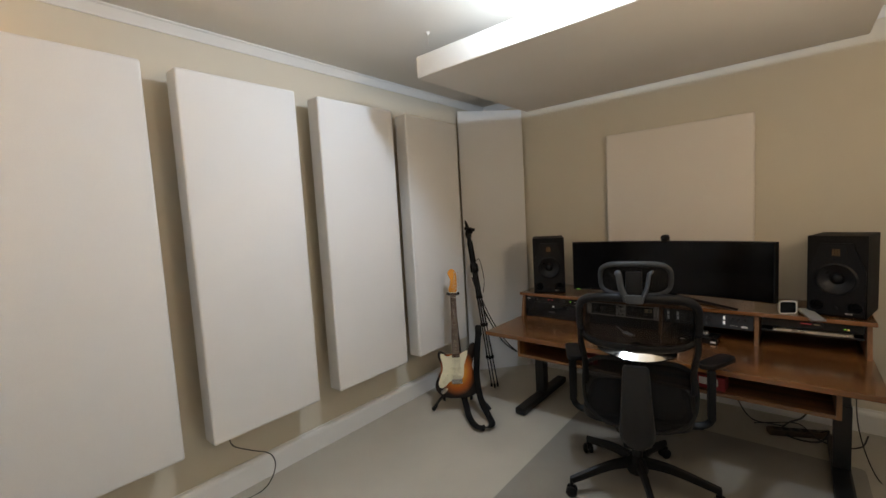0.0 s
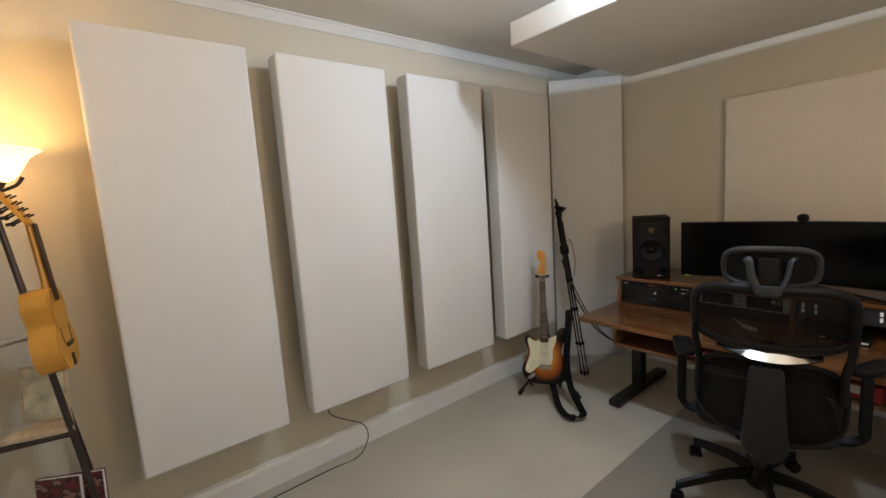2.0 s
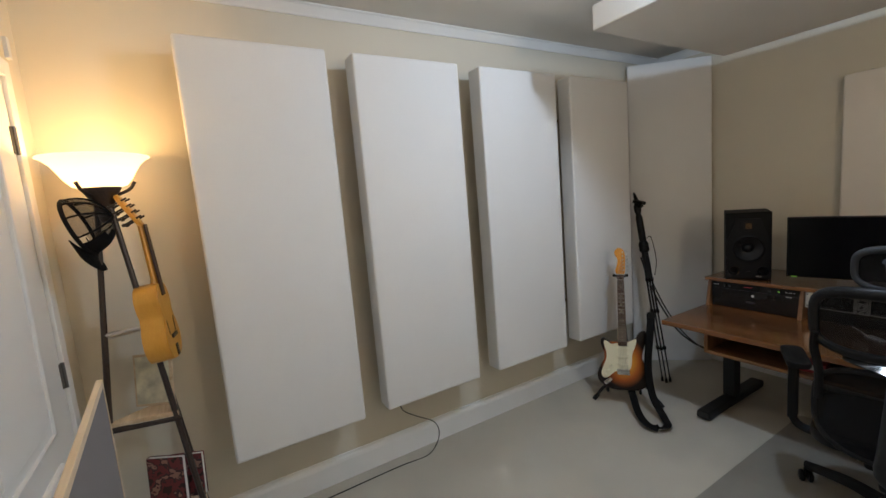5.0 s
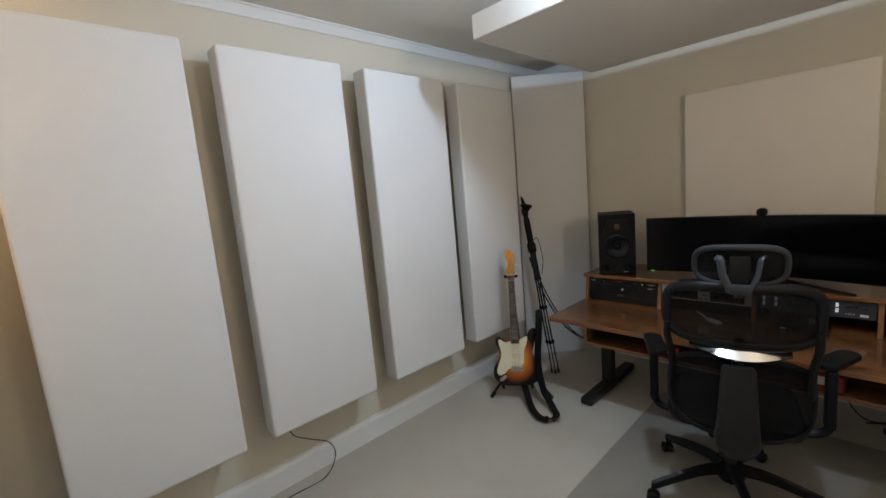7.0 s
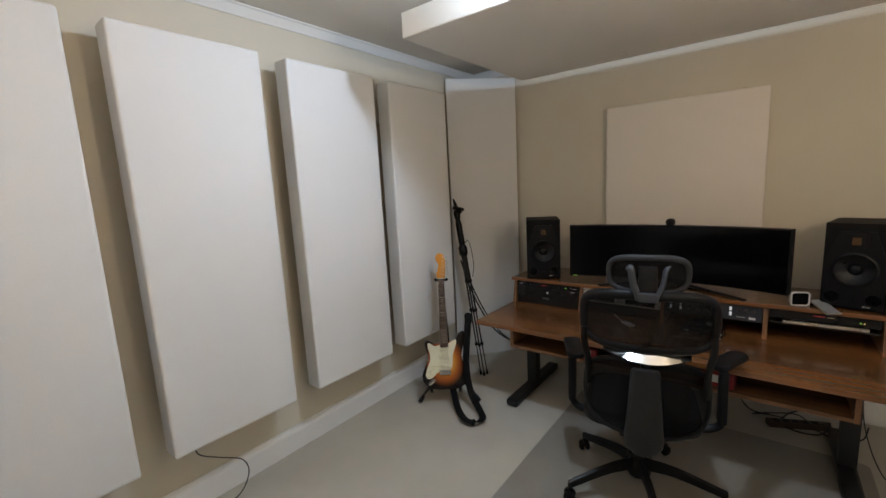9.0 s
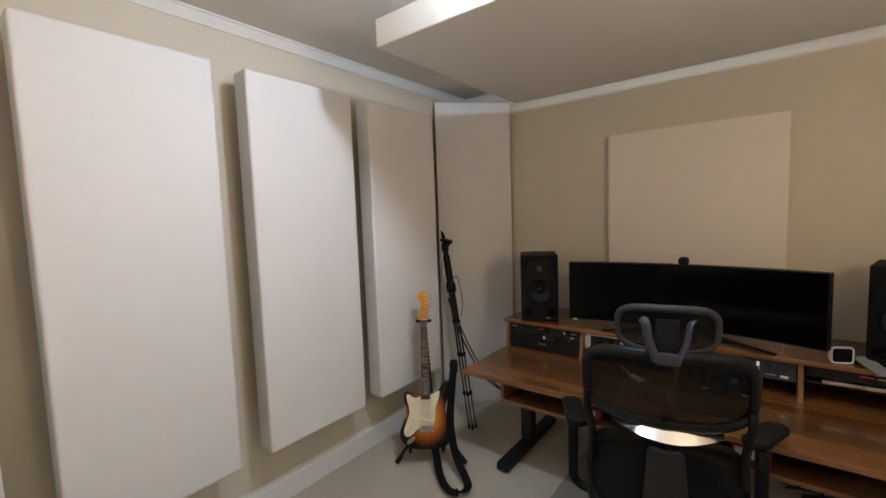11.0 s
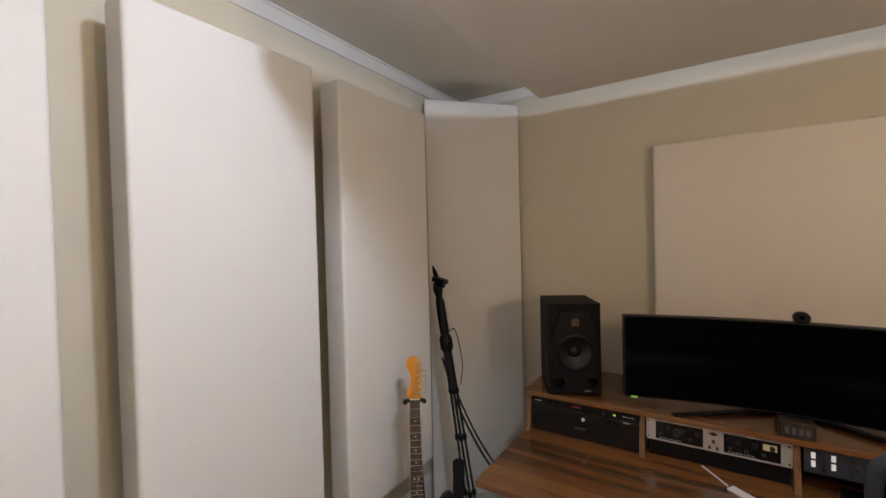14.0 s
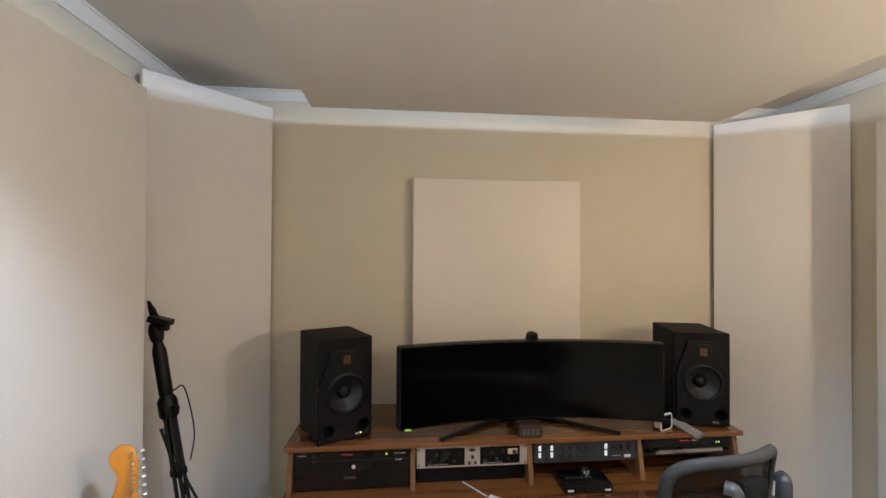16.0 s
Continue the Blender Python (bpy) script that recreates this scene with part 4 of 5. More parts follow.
def electric_guitar():
    g = thing("electric_guitar", "sunburst electric guitar with cream pickguard resting on a stand", "guitar", GM)
    body_o = [(x * 1.05, z * 1.02 - 0.008) for x, z in [(0, 0), (.09, .008), (.145, .05), (.158, .11), (.14, .165), (.118, .205), (.115, .245), (.13, .30), (.145, .345), (.145, .385), (.128, .40), (.10, .385), (.075, .345),
              (.045, .328), (-.045, .32), (-.075, .325), (-.10, .338), (-.118, .345), (-.13, .336), (-.133, .312), (-.126, .28), (-.115, .245), (-.115, .205), (-.135, .165), (-.158, .105), (-.148, .05), (-.09, .008)]]
    body = part("body", moved(slab(closed_curve(body_o), 0.044, 0.009), Matrix.Translation((0, -0.044, 0))), SUNBURST, g, smooth=True)
    pg = [(x * 0.92 - 0.010, z) for x, z in [(-.03, .312), (.03, .316), (.075, .335), (.105, .345), (.098, .30), (.075, .24), (.07, .18), (.055, .14), (.01, .125), (-.045, .118), (-.085, .085), (-.12, .072), (-.142, .10), (-.125, .155), (-.104, .205), (-.104, .25), (-.116, .29), (-.118, .322), (-.10, .326), (-.065, .305)]]
    pk = part("pickguard", moved(slab(closed_curve(pg), 0.003), Matrix.Translation((0, -0.0475, 0))), CREAM, g, smooth=True)
    for z, a in ((0.285, 0), (0.225, 0), (0.165, 14)):
        part("pickup", moved(slab(rounded(0.085, 0.02, 0.009), 0.008, 0.002), Matrix.Translation((0, -0.0555, z)) @ pose(0, 0, 0, 0, a, 0)), CREAM, pk, smooth=True)
    for x, z in ((-0.075, 0.155), (-0.098, 0.125), (-0.118, 0.098)):
        part("control_knob", moved(lathe([(0, 0), (0.011, 0), (0.009, 0.012), (0, 0.013)], 16, "y"), Matrix.Translation((x, -0.0475, z))), CREAM, pk, smooth=True)
    br = part("bridge", moved(box(-0.04, -0.012, -0.016, 0.04, 0, 0.018, 0.002), Matrix.Translation((0, -0.0445, 0.118))), STEEL, g)
    for k in range(6):
        part("saddle", box(-0.026 + 0.0105 * k - 0.004, -0.060, 0.108, -0.026 + 0.0105 * k + 0.004, -0.0566, 0.124), STEEL, br)
    part("jack_plate", moved(slab(closed_curve([(0.03, 0), (0.02, 0.012), (-0.02, 0.012), (-0.03, 0), (-0.02, -0.012), (0.02, -0.012)]), 0.005, 0.001), Matrix.Translation((-0.098, -0.050, 0.052)) @ pose(0, 0, 0, 0, -38, 0)), STEEL, g, smooth=True)
    nut = 0.785
    neck = bmesh.new()
    rings = []
    for z, w, d in ((0.30, 0.057, 0.022), (0.55, 0.050, 0.021), (nut, 0.043, 0.019)):
        rings.append([neck.verts.new((w / 2 * math.cos(a), -0.056 + d * math.sin(a) * (1 if math.sin(a) > 0 else 0), z)) for a in [math.pi * k / 8 for k in range(9)]])
    for a, b in zip(rings, rings[1:]):
        for k in range(9):
            neck.faces.new((a[k], a[(k + 1) % 9], b[(k + 1) % 9], b[k]))
    neck.faces.new(rings[0][::-1]), neck.faces.new(rings[-1])
    bmesh.ops.recalc_face_normals(neck, faces=neck.faces[:])
    nk = part("neck", neck, MAPLE, g, smooth=True)
    fb = part("fretboard", slab([(-0.0285, 0.298), (0.0285, 0.298), (0.0215, nut), (-0.0215, nut)], 0.005), ROSEWOOD, nk, m=Matrix.Translation((0, -0.0615, 0)))
    part("nut", box(-0.0215, -0.0635, nut, 0.0215, -0.056, nut + 0.004), CREAM, nk)
    for k in range(1, 22):
        z = nut - 0.648 * (1 - 2 ** (-k / 12))
        w = 0.0215 + (nut - z) / (nut - 0.298) * 0.007
        part("fret", box(-w, -0.0632, z - 0.0012, w, -0.0612, z + 0.0012), STEEL, nk)
        if k in (3, 5, 7, 9, 12, 15, 17, 19, 21):
            zz = z + 0.648 * (2 ** (-(k - 1) / 12) - 2 ** (-k / 12)) / 2
            for x in ((-0.009, 0.009) if k == 12 else (0.0,)):
                part("inlay_dot", moved(lathe([(0, 0), (0.0033, 0), (0.0033, 0.0006), (0, 0.0006)], 10, "y"), Matrix.Translation((x, -0.0616, zz))), CREAM, nk)
    ho = [(-.021, nut), (.021, nut), (.03, nut + .02), (.032, nut + .06), (.033, nut + .12), (.028, nut + .155), (.012, nut + .178), (-.012, nut + .182), (-.030, nut + .165), (-.034, nut + .145), (-.024, nut + .12), (-.016, nut + .10), (-.022, nut + .06), (-.032, nut + .03)]
    hd = part("headstock", moved(slab(closed_curve(ho, 4), 0.014, 0.002), Matrix.Translation((0, -0.055, 0))), MAPLE, g, smooth=True)
    for k in range(6):
        z = nut + 0.03 + 0.0245 * k
        x = 0.022 - 0.001 * k
        pg_ = part("tuning_peg", merge(moved(lathe([(0, 0), (0.005, 0), (0.003, 0.012), (0.004, 0.014), (0, 0.014)], 10, "y"), Matrix.Translation((x, -0.055, z))),
                                       rod((x, -0.045, z), (x + 0.022, -0.045, z), 0.002, 6), moved(lathe([(0, -0.006), (0.007, -0.004), (0.007, 0.004), (0, 0.006)], 10, "x"), Matrix.Translation((x + 0.026, -0.045, z)))), STEEL, hd, smooth=True)
    for k in range(6):
        u = -1 + 2 * k / 5
        part("string", tube([(0.026 * u, -0.0615, 0.115), (0.018 * u, -0.0665, nut), (0.02 - 0.001 * k, -0.064, nut + 0.03 + 0.0245 * (5 - k))], 0.0006, 5), STEEL, g)
    return g


electric_guitar()


def ribbon(points, width, thick, up_of=None, steps=8):
    pts = curve_points(points, steps)
    return tube(pts, width / 2, 8, flat=thick / width, up=up_of)


strap = thing("guitar_strap", "black webbing guitar strap hanging in a loop onto the carpet", "guitar strap", pose(0, 0, 0))
part("webbing", ribbon([(-1.845, 2.60, 0.60), (-1.81, 2.53, 0.50), (-1.80, 2.49, 0.30), (-1.76, 2.475, 0.12), (-1.66, 2.43, 0.035), (-1.60, 2.37, 0.028), (-1.615, 2.305, 0.028), (-1.68, 2.29, 0.03), (-1.78, 2.35, 0.04), (-1.87, 2.43, 0.085), (-1.925, 2.475, 0.125)],
                       0.046, 0.006, (0.75, 0.66, 0.1)), WEBBING, strap, smooth=True)
part("leather_end", merge(moved(slab(rounded(0.05, 0.09, 0.02), 0.006, 0.001), pose(-1.845, 2.60, 0.60, -10, 0, 37))), BLACK_PLASTIC, strap)

stand = thing("guitar_stand", "black tubular guitar stand with padded yoke", "guitar stand", pose(0, 0, 0))
sb = Vector((-2.02, 2.60, 0.17))
top = GM @ Vector((0, 0.035, 0.77))
part("upright", tube([sb, sb.lerp(top, 0.5), top], 0.0105, 10), BLACK_METAL, stand, smooth=True)
for foot, bend in (((-2.112, 2.325, 0.012), (-2.08, 2.42, 0.1)), ((-1.752, 2.572, 0.012), (-1.86, 2.58, 0.1)), ((-2.19, 2.74, 0.012), (-2.11, 2.68, 0.1))):
    lg = part("leg", tube(curve_points([sb, bend, foot], 5), 0.0105, 10), BLACK_METAL, stand, smooth=True)
    d = (Vector(foot) - Vector(bend)).normalized()
    part("rubber_foot", tube([Vector(foot) - d * 0.05, Vector(foot)], 0.0145, 10), BLACK_PLASTIC, lg, smooth=True)
for s in (-1, 1):
    p0 = sb
    p1 = GM @ Vector((s * 0.10, 0.02, 0.0))
    p2 = GM @ Vector((s * 0.10, -0.06, -0.012))
    p3 = GM @ Vector((s * 0.10, -0.07, 0.015))
    part("cradle_arm", tube(curve_points([p0, p1, p2, p3], 5), 0.009, 8), BLACK_PLASTIC, stand, smooth=True)
yk = [GM @ Vector(q) for q in ((-0.04, -0.075, 0.78), (-0.04, -0.03, 0.775), (-0.025, 0.012, 0.772), (0, 0.025, 0.77), (0.025, 0.012, 0.772), (0.04, -0.03, 0.775), (0.04, -0.075, 0.78))]
part("yoke", tube(curve_points(yk, 4), 0.010, 8), BLACK_PLASTIC, stand, smooth=True)

# ---- folded tripod leaning in the corner ----
tri = thing("tripod", "folded black camera tripod leaning in the corner", "tripod", pose(0, 0, 0))
T0, T1 = Vector((-1.965, 2.965, 0.0)), Vector((-2.235, 3.055, 1.33))
ax = (T1 - T0).normalized()
sd = Vector((0.8, 0.6, 0)).normalized()
for k, off in enumerate((-0.020, 0.020, 0.0)):
    o0 = sd * off + (Vector((0.015, -0.022, 0)) if k == 2 else Vector((0, 0, 0)))
    a0 = T0 + o0 * (1.3 if k < 2 else 0.9)
    a0.z = 0.012
    q = lambda f: a0.lerp(T1 + o0 * 0.75 - ax * 0.34, f)
    lg = part("leg", merge(tube([q(0), q(0.24)], 0.0050, 8), tube([q(0.24), q(0.52)], 0.0062, 8), tube([q(0.52), q(0.76)], 0.0074, 8), tube([q(0.76), q(1.0)], 0.0088, 8)), BLACK_METAL, tri, smooth=True)
    for f in (0.24, 0.52, 0.76):
        part("leg_lock", tube([q(f - 0.012), q(f + 0.012)], 0.0125, 8), BLACK_PLASTIC, lg, smooth=True)
    part("rubber_tip", tube([a0 - Vector((0, 0, 0.012)), q(0.02)], 0.009, 8), BLACK_PLASTIC, lg, smooth=True)
part("centre_column", tube([T1 - ax * 0.52, T1 - ax * 0.30, T1 - ax * 0.27, T1 - ax * 0.10, T1 - ax * 0.06], [0.008, 0.010, 0.026, 0.026, 0.016], 12), BLACK_PLASTIC, tri, smooth=True)
sh = part("shoulder", tube([T1 - ax * 0.37, T1 - ax * 0.355, T1 - ax * 0.30, T1 - ax * 0.28], [0.026, 0.036, 0.036, 0.026], 12), BLACK_PLASTIC, tri, smooth=True)
part("crank_knob", rod(T1 - ax * 0.325, T1 - ax * 0.325 + Vector((0.05, -0.03, 0.005)), 0.011, 10), BLACK_PLASTIC, sh, smooth=True)
hd = part("head", tube([T1 - ax * 0.065, T1 - ax * 0.05, T1 - ax * 0.02, T1 + ax * 0.005, T1 + ax * 0.02], [0.017, 0.024, 0.028, 0.024, 0.012], 14), BLACK_PLASTIC, tri, smooth=True)
part("plate", moved(box(-0.038, -0.026, -0.013, 0.046, 0.026, 0.013, 0.006), Matrix.Translation(T1 + Vector((0.022, -0.01, 0.028))) @ pose(0, 0, 0, 0, 14, 0)), BLACK_PLASTIC, hd)
part("tilt_knob", rod(T1 + Vector((0.02, -0.01, -0.005)), T1 + Vector((0.062, -0.03, 0.0)), 0.012, 10), BLACK_PLASTIC, hd, smooth=True)
part("pan_handle", tube([T1 + Vector((0.0, 0, 0.03)), T1 + Vector((-0.018, 0.006, 0.07)), T1 + Vector((-0.035, 0.01, 0.105))], [0.016, 0.013, 0.005], 8), BLACK_PLASTIC, hd, smooth=True)
part("wrist_cord", tube(curve_points([T1 - ax * 0.26 + Vector((0.03, 0, 0)), T1 - ax * 0.30 + Vector((0.065, 0, 0.05)), T1 - ax * 0.42 + Vector((0.085, 0, 0)), T1 - ax * 0.52 + Vector((0.055, 0, -0.02))], 5), 0.003, 6), CABLE, tri, smooth=True)

# ---- torchiere with shelves ----
LX, LY = -2.185, -0.213
fl = thing("floor_lamp", "dark tripod torchiere lamp with corner shelves and a lit glass bowl", "floor lamp", pose(0, 0, 0))
BOWL = [(r * 1.04, z + 0.009) for r, z in [(0.060, 1.652), (0.078, 1.660), (0.096, 1.682), (0.110, 1.708), (0.126, 1.735), (0.146, 1.754), (0.160, 1.762), (0.158, 1.765), (0.142, 1.757), (0.122, 1.738), (0.106, 1.711), (0.092, 1.685), (0.075, 1.664), (0.058, 1.656)]]
part("shade", moved(lathe(BOWL + [BOWL[0]], 48), Matrix.Translation((LX, LY, 0))), SHADE, fl, "glowing frosted glass bowl shade", smooth=True)
col = part("collar", moved(lathe([(0, 1.53), (0.022, 1.53), (0.026, 1.58), (0.045, 1.63), (0.064, 1.661), (0.064, 1.666), (0, 1.666)], 24), Matrix.Translation((LX, LY, 0))), DARK_WOOD, fl, smooth=True)
for k in range(3):
    a = radians(90 + 120 * k)
    c_, s_ = math.cos(a), math.sin(a)
    part("shade_prong", tube(curve_points([(LX + 0.04 * c_, LY + 0.04 * s_, 1.63), (LX + 0.085 * c_, LY + 0.085 * s_, 1.652), (LX + 0.105 * c_, LY + 0.105 * s_, 1.680)], 4), 0.006, 8), DARK_WOOD, col, smooth=True)
FEET = ((-2.13, -0.385), (-2.045, -0.008), (-2.325, -0.03))
TOPS = ((LX + 0.005, LY - 0.02), (LX + 0.02, LY + 0.02), (LX - 0.02, LY + 0.012))


def on_leg(k, z):
    f = 1 - z / 1.6
    return Vector((TOPS[k][0] + (FEET[k][0] - TOPS[k][0]) * f, TOPS[k][1] + (FEET[k][1] - TOPS[k][1]) * f, z))


for k in range(3):
    part("leg", tube([on_leg(k, 1.6), on_leg(k, 0.8), on_leg(k, 0.0)], [0.009, 0.011, 0.011], 8), DARK_WOOD, fl, smooth=True)
part("rung", tube([on_leg(0, 1.115), on_leg(1, 1.13)], 0.008, 8), STEEL, fl, "steel cross rung")
part("rung", tube([on_leg(0, 1.10), on_leg(2, 1.10)], 0.006, 8), STEEL, fl, "steel cross rung")
for z in (0.762, 0.34):
    tri_o = [(on_leg(k, z).x, on_leg(k, z).y) for k in range(3)]
    cx, cy = sum(p[0] for p in tri_o) / 3, sum(p[1] for p in tri_o) / 3
    tri_o = [(cx + (p[0] - cx) * 1.12, cy + (p[1] - cy) * 1.12) for p in tri_o]
    part("shelf", moved(slab(tri_o, 0.018, 0.002, "z"), Matrix.Translation((0, 0, z))), PALE_WOOD, fl, "pale wooden corner shelf")
    part("shelf_rim", tube([Vector((*p, z - 0.012)) for p in tri_o], 0.012, 6, True), DARK_WOOD, fl)

pic = thing("picture_card", "small framed print with green and white patches on the lamp shelf", "framed print", pose(-2.215, -0.168, 0.781, -8, 0, 62))
part("frame", box(-0.075, -0.006, 0, 0.075, 0.006, 0.21, 0.002), PALE_WOOD, pic)
part("print", box(-0.066, -0.0075, 0.01, 0.066, -0.0062, 0.20), material("mottled_print", (0.58, 0.54, 0.40), 0.6, vary=0.55, scale=16), pic)
bk = material("patterned_cover", (0.16, 0.05, 0.055), 0.5, vary=0.9, scale=18)
cover_ramp = bk.node_tree.nodes.new("ShaderNodeValToRGB")
cover_ramp.color_ramp.interpolation = "CONSTANT"
for stop, shade_of in ((0.0, (0.03, 0.012, 0.012, 1)), (0.44, (0.17, 0.03, 0.035, 1)), (0.53, (0.05, 0.025, 0.03, 1)), (0.58, (0.34, 0.20, 0.15, 1)), (0.64, (0.10, 0.02, 0.03, 1))):
    el = cover_ramp.color_ramp.elements.new(stop)
    el.color = shade_of
bk.node_tree.links.new(bk.node_tree.nodes["Noise Texture"].outputs["Fac"], cover_ramp.inputs[0])
bk.node_tree.links.new(cover_ramp.outputs[0], bk.node_tree.nodes["Principled BSDF"].inputs["Base Color"])
for k, (x, y, rz, h, w) in enumerate(((-2.17, -0.17, 58, 0.21, 0.15), (-2.20, -0.10, 64, 0.18, 0.13))):
    bo = thing("book", "dark red patterned book leaning on the low lamp shelf", "book", pose(x, y, 0.3585, -4, 0, rz), "books on the lamp shelf")
    part("cover", merge(box(-w / 2, -0.012, 0, w / 2, -0.0095, h), box(-w / 2, 0.0095, 0, w / 2, 0.012, h), box(-w / 2, -0.0095, 0, -w / 2 + 0.003, 0.0095, h)), bk, bo)
    part("pages", box(-w / 2 + 0.0035, -0.009, 0.003, w / 2 - 0.003, 0.009, h - 0.003), PAPER, bo)

# a second lamp by the east wall, known by the shadows that the loudspeaker and the front panel throw
tl = thing("floor_lamp", "slim dark floor lamp with a lit bulb over a shallow dish", "floor lamp", pose(0.72, 1.27, 0))
part("pole", lathe([(0, 0.02), (0.013, 0.02), (0.013, 1.62), (0.02, 1.64), (0.024, 1.70), (0.02, 1.725), (0, 1.725)], 24), DARK_WOOD, tl, smooth=True)
part("dish", lathe([(0.02, 1.715), (0.08, 1.722), (0.13, 1.738), (0.165, 1.762), (0.163, 1.766), (0.128, 1.743), (0.08, 1.728), (0.02, 1.722), (0.02, 1.715)], 40, capped=False), DARK_WOOD, tl, "shallow dark dish shade", smooth=True)
part("base", lathe([(0, 0), (0.13, 0), (0.13, 0.012), (0.11, 0.02), (0.03, 0.026), (0, 0.026)], 32), DARK_WOOD, tl, smooth=True)

# cap hung from the collar
capt = thing("mesh_cap", "black trucker cap with mesh back hanging from the lamp", "cap", pose(-2.15, -0.288, 1.522, 0, 72, 86))
R = 0.104
dome = bmesh.new()
bmesh.ops.create_uvsphere(dome, u_segments=20, v_segments=12, radius=R)
bmesh.ops.delete(dome, geom=[v for v in dome.verts if v.co.z < -0.005 or v.co.x < 0.04], context="VERTS")
bmesh.ops.solidify(dome, geom=dome.faces[:], thickness=0.003)
part("front_panel", dome, WEBBING, capt, smooth=True)
half = bmesh.new()
bmesh.ops.create_uvsphere(half, u_segments=20, v_segments=12, radius=R)
bmesh.ops.delete(half, geom=[v for v in half.verts if v.co.z < -0.005 or v.co.x > 0.06], context="VERTS")
part("mesh_back", half, CAP_MESH, capt, smooth=True)
for a in (70, 110, 145, 180, 215, 250, 290):
    part("seam_tape", tube([(R * 1.01 * math.cos(radians(e_)) * math.cos(radians(a)), R * 1.01 * math.cos(radians(e_)) * math.sin(radians(a)), R * 1.01 * math.sin(radians(e_))) for e_ in range(0, 91, 10)], 0.0035, 6), WEBBING, capt)
part("sweat_band", tube([(R * math.cos(2 * math.pi * k / 32), R * math.sin(2 * math.pi * k / 32), 0.0) for k in range(32)], 0.007, 6, True), WEBBING, capt, smooth=True)
brim_o = [(0.097 * math.cos(radians(a)), 0.097 * math.sin(radians(a))) for a in range(70, -71, -10)] + [(0.072 + 0.10 * math.cos(radians(a)), 0.090 * math.sin(radians(a))) for a in range(-75, 76, 10)]
brim = slab(brim_o, 0.004, 0.0, "z")
for v in brim.verts:
    v.co.z += -2.6 * v.co.y ** 2 - 0.002
part("brim", brim, WEBBING, capt, smooth=True)

# small wooden ukulele hung by its head beside the lamp
uke = thing("ukulele", "small amber wooden ukulele hanging beside the floor lamp", "ukulele", pose(-2.14, -0.095, 0.984, -5, 2, 172))
uo = [(0, 0), (.07, .01), (.105, .06), (.10, .115), (.078, .155), (.072, .18), (.082, .215), (.084, .25), (.06, .288), (.02, .30), (-.02, .30), (-.06, .288), (-.084, .25), (-.082, .215), (-.072, .18), (-.078, .155), (-.10, .115), (-.105, .06), (-.07, .01)]
part("body", moved(slab(closed_curve(uo), 0.076, 0.004), Matrix.Translation((0, -0.036, 0))), NATURAL, uke, smooth=True)
part("soundboard", moved(slab(closed_curve([(x * 0.985, 0.002 + z * 0.987) for x, z in uo]), 0.003), Matrix.Translation((0, -0.0395, 0))), NATURAL, uke, smooth=True)
part("tailpiece", box(-0.012, -0.044, 0.004, 0.012, -0.0392, 0.05, 0.002), DARK_WOOD, uke)
for s in (-1, 1):
    part("sound_hole", moved(slab(rounded(0.008, 0.06, 0.0038), 0.002), Matrix.Translation((s * 0.048, -0.0405, 0.125)) @ pose(0, 0, 0, 0, s * 8, 0)), ROSEWOOD, uke)
part("bridge", box(-0.035, -0.047, 0.08, 0.035, -0.0395, 0.095, 0.002), DARK_WOOD, uke)
part("neck", tube([(0, -0.02, 0.27), (0, -0.026, 0.32), (0, -0.028, 0.53)], [0.03, 0.019, 0.016], 12, flat=0.7, up=(1, 0, 0)), NATURAL, uke, smooth=True)
part("fretboard", slab([(-0.022, 0.25), (0.022, 0.25), (0.018, 0.53), (-0.018, 0.53)], 0.005), ROSEWOOD, uke, m=Matrix.Translation((0, -0.044, 0)))
# the head leans back from the neck
LEAN = Matrix.Translation((0, -0.03, 0.53)) @ pose(0, 0, 0, -24, 0, 0) @ Matrix.Translation((0, 0.03, -0.53))
uh = part("headstock", moved(slab(closed_curve([(-.018, .525), (.018, .525), (.03, .555), (.032, .63), (.02, .66), (-.02, .66), (-.032, .63), (-.03, .555)]), 0.013, 0.002), LEAN @ Matrix.Translation((0, -0.036, 0))), NATURAL, uke, smooth=True)
for s in (-1, 1):
    for z in (0.556, 0.582, 0.608, 0.634):
        part("tuning_peg", moved(merge(rod((s * 0.022, -0.055, z), (s * 0.022, 0.008, z), 0.0035, 8), moved(lathe([(0, -0.007), (0.007, -0.004), (0.007, 0.004), (0, 0.007)], 10), Matrix.Translation((s * 0.022, 0.012, z)))), LEAN), DARK_WOOD, uh, smooth=True)

# ---- door behind the camera ----
door = thing("door_1", "white painted panel door with an arched upper panel, closed", "door", pose(0, 0, 0), kind="structure")
FY = WY0 + 0.004
part("leaf", box(DX0 + 0.004, FY - 0.036, 0.008, DX1 - 0.004, FY, DH - 0.004, 0.002), TRIM, door)
cx, hw = (DX0 + DX1) / 2, 0.215


def panel_lines(z0, z1, arch):
    pts = [(cx - hw, z0), (cx + hw, z0), (cx + hw, z1)]
    if arch:
        pts += [(cx + hw * math.cos(radians(a)), z1 + arch * math.sin(radians(a))) for a in range(15, 180, 15)]
    pts += [(cx - hw, z1)]
    return pts


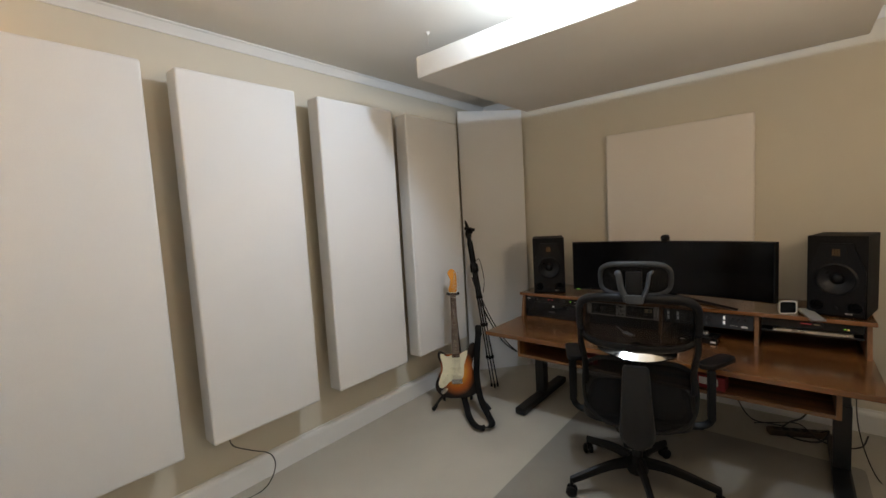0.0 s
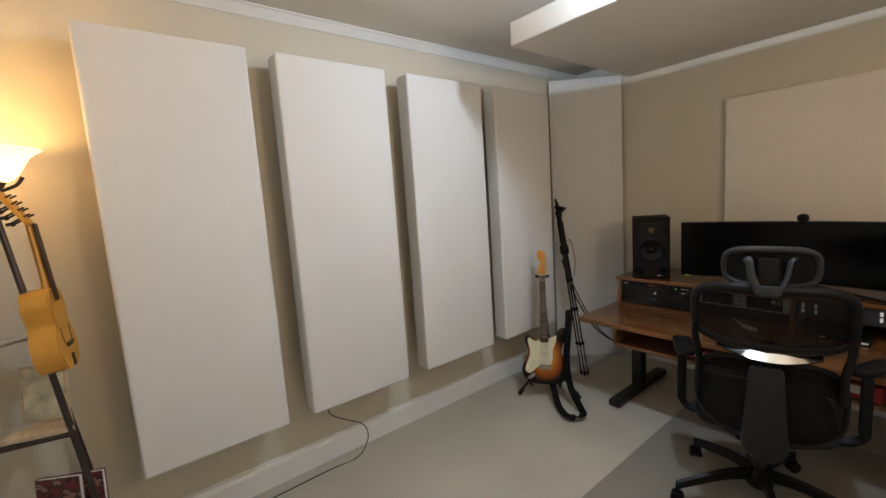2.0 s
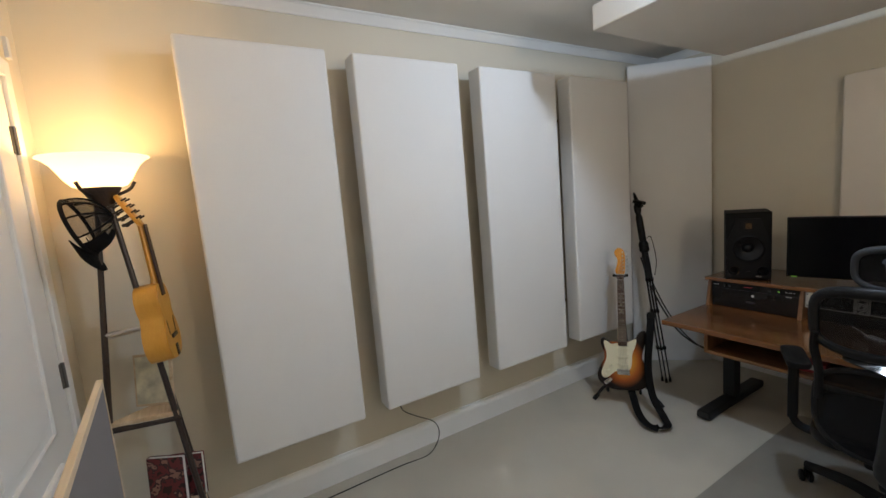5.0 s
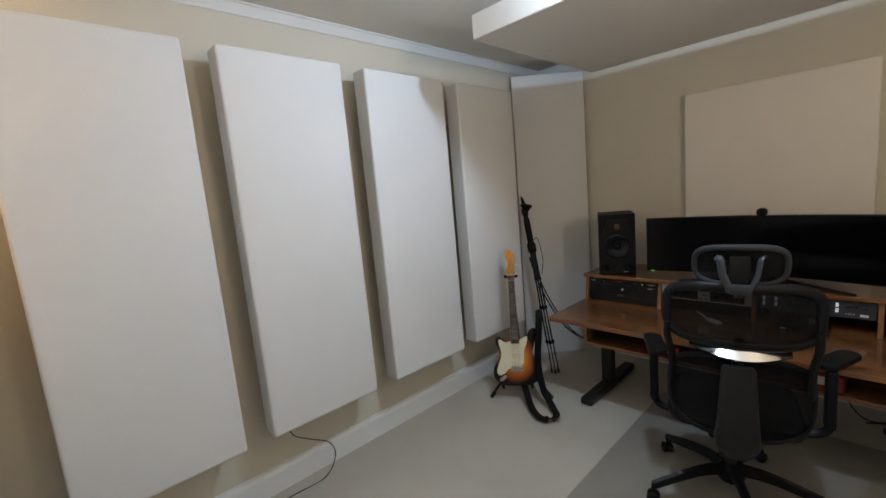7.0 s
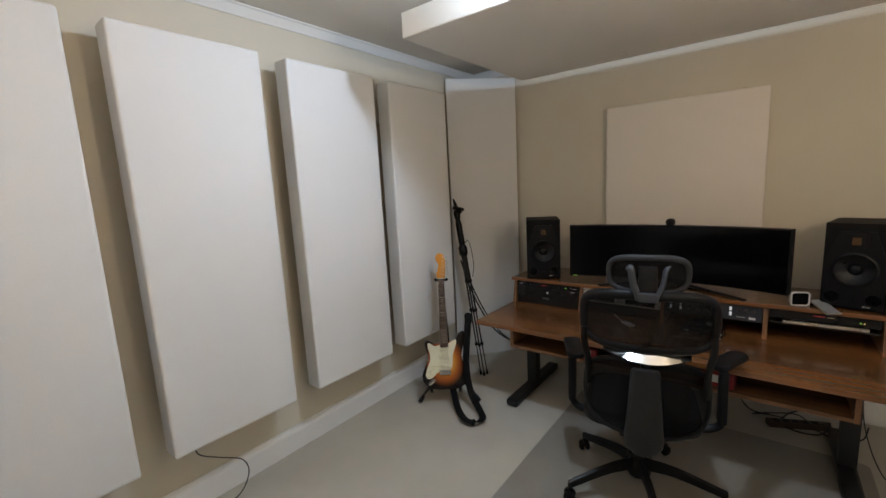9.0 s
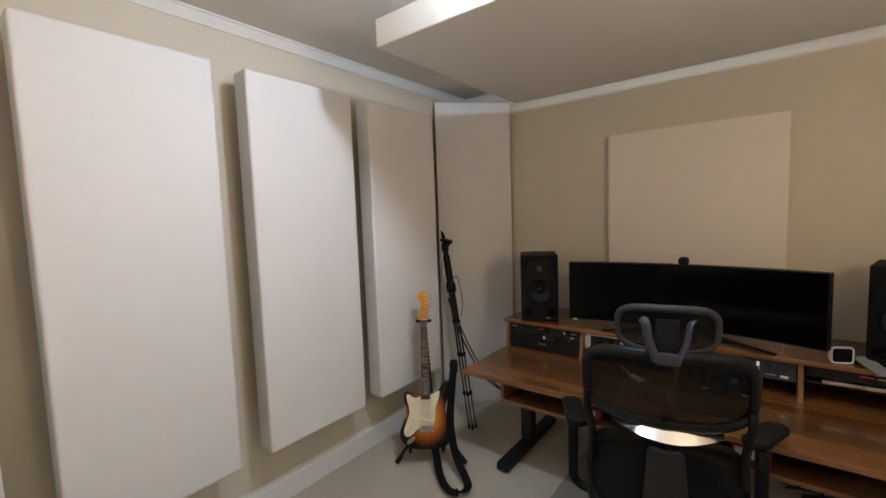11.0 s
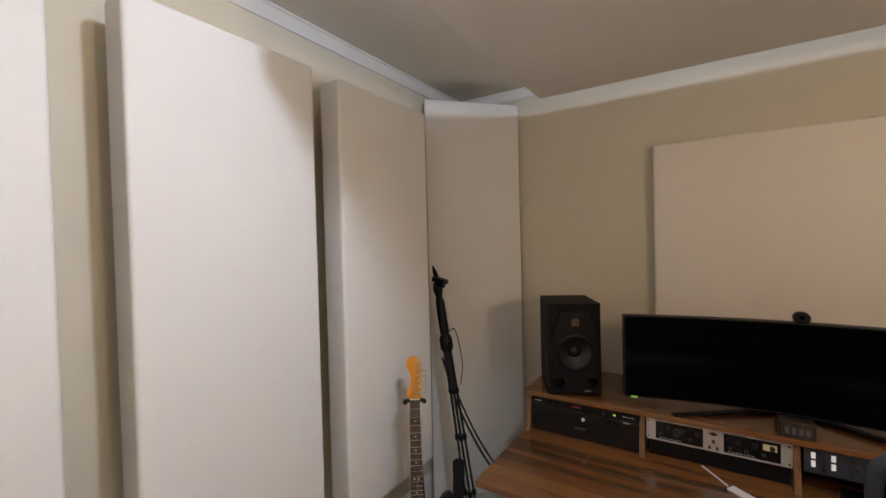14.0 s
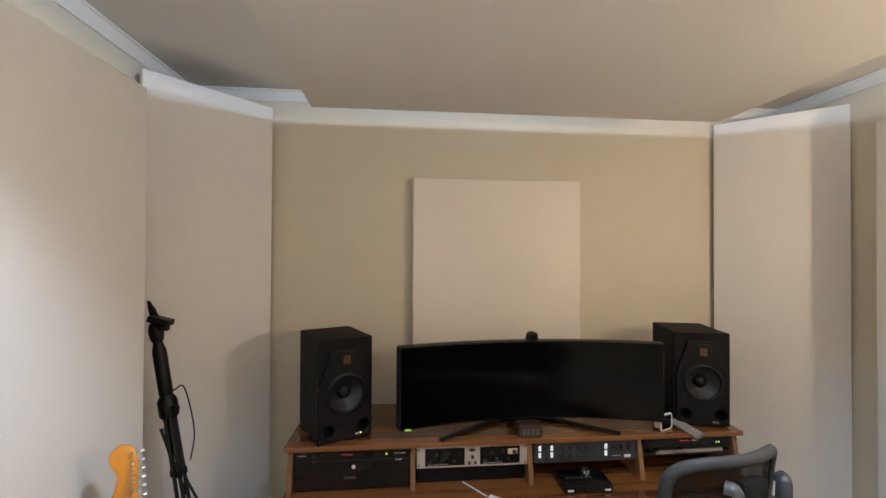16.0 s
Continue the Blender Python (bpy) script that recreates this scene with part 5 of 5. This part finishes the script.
for z0, z1, arch in ((0.865, 1.83, 0.11), (0.22, 0.755, 0.0)):
    lines = panel_lines(z0, z1, arch)
    part("panel_moulding", tube([(x, FY + 0.001, z) for x, z in lines], 0.013, 8, True, 0.7), TRIM, door, smooth=True)
    inner = [(cx + (x - cx) * 0.86, (z0 + z1) / 2 + (z - (z0 + z1) / 2) * 0.92) for x, z in lines]
    part("raised_panel", slab(inner, 0.006, 0.004), TRIM, door, m=Matrix.Translation((0, FY - 0.001, 0)))
for z in (1.83, 1.0, 0.2):
    part("hinge", merge(box(DX0 - 0.012, FY - 0.001, z - 0.045, DX0 + 0.022, FY + 0.004, z + 0.045), rod((DX0 + 0.003, FY + 0.007, z - 0.047), (DX0 + 0.003, FY + 0.007, z + 0.047), 0.006)), HINGE, door)
kn = part("door_knob", moved(lathe([(0, 0), (0.033, 0), (0.033, 0.006), (0.014, 0.012), (0.012, 0.03), (0.022, 0.036), (0.028, 0.048), (0.025, 0.06), (0.012, 0.066), (0, 0.066)], 28, "y"), Matrix.Translation((DX1 - 0.065, FY, 0.895)) @ pose(0, 0, 0, 0, 0, 180)), NICKEL, door, "satin nickel round knob", smooth=True)
part("deadbolt", moved(lathe([(0, 0), (0.033, 0), (0.031, 0.008), (0.024, 0.014), (0, 0.015)], 28, "y"), Matrix.Translation((DX1 - 0.065, FY, 1.045)) @ pose(0, 0, 0, 0, 0, 180)), NICKEL, door, "satin nickel deadbolt", smooth=True)
part("thumb_turn", box(DX1 - 0.069, FY + 0.014, 1.027, DX1 - 0.061, FY + 0.034, 1.063, 0.003), NICKEL, door)
CW = 0.062
part("casing", merge(box(DX0 - CW, WY0, 0, DX0 - 0.001, WY0 + 0.016, DH + CW, 0.004), box(DX1 + 0.001, WY0, 0, DX1 + CW, WY0 + 0.016, DH + CW, 0.004), box(DX0 - 0.001, WY0, DH + 0.001, DX1 + 0.001, WY0 + 0.016, DH + CW, 0.004)), TRIM, door)
sens = thing("contact_sensor", "small white contact sensor stuck above the door", "sensor", pose(DX0 - 0.045, WY0 + 0.0165, 2.11))
part("case", box(-0.014, 0, 0, 0.014, 0.013, 0.07, 0.003), WHITE_PLASTIC, sens)

# ---- standing board near the door ----
brd = thing("standing_board", "tall grey cloth board with pale wooden edge standing near the door", "board", pose(-1.01, -0.088, 0, 0, 0, 4))
part("face", box(0.006, -0.003, 0.01, 0.56, 0.003, 1.28), GREY_CLOTH, brd)
part("edge", merge(box(0, -0.0038, 0, 0.006, 0.0038, 1.28), box(0.0, -0.0038, 1.28, 0.566, 0.0038, 1.29), box(0.56, -0.0038, 0, 0.566, 0.0038, 1.28), box(0.006, -0.0038, 0, 0.56, 0.0038, 0.01)), PALE_WOOD, brd, "pale wooden edge")
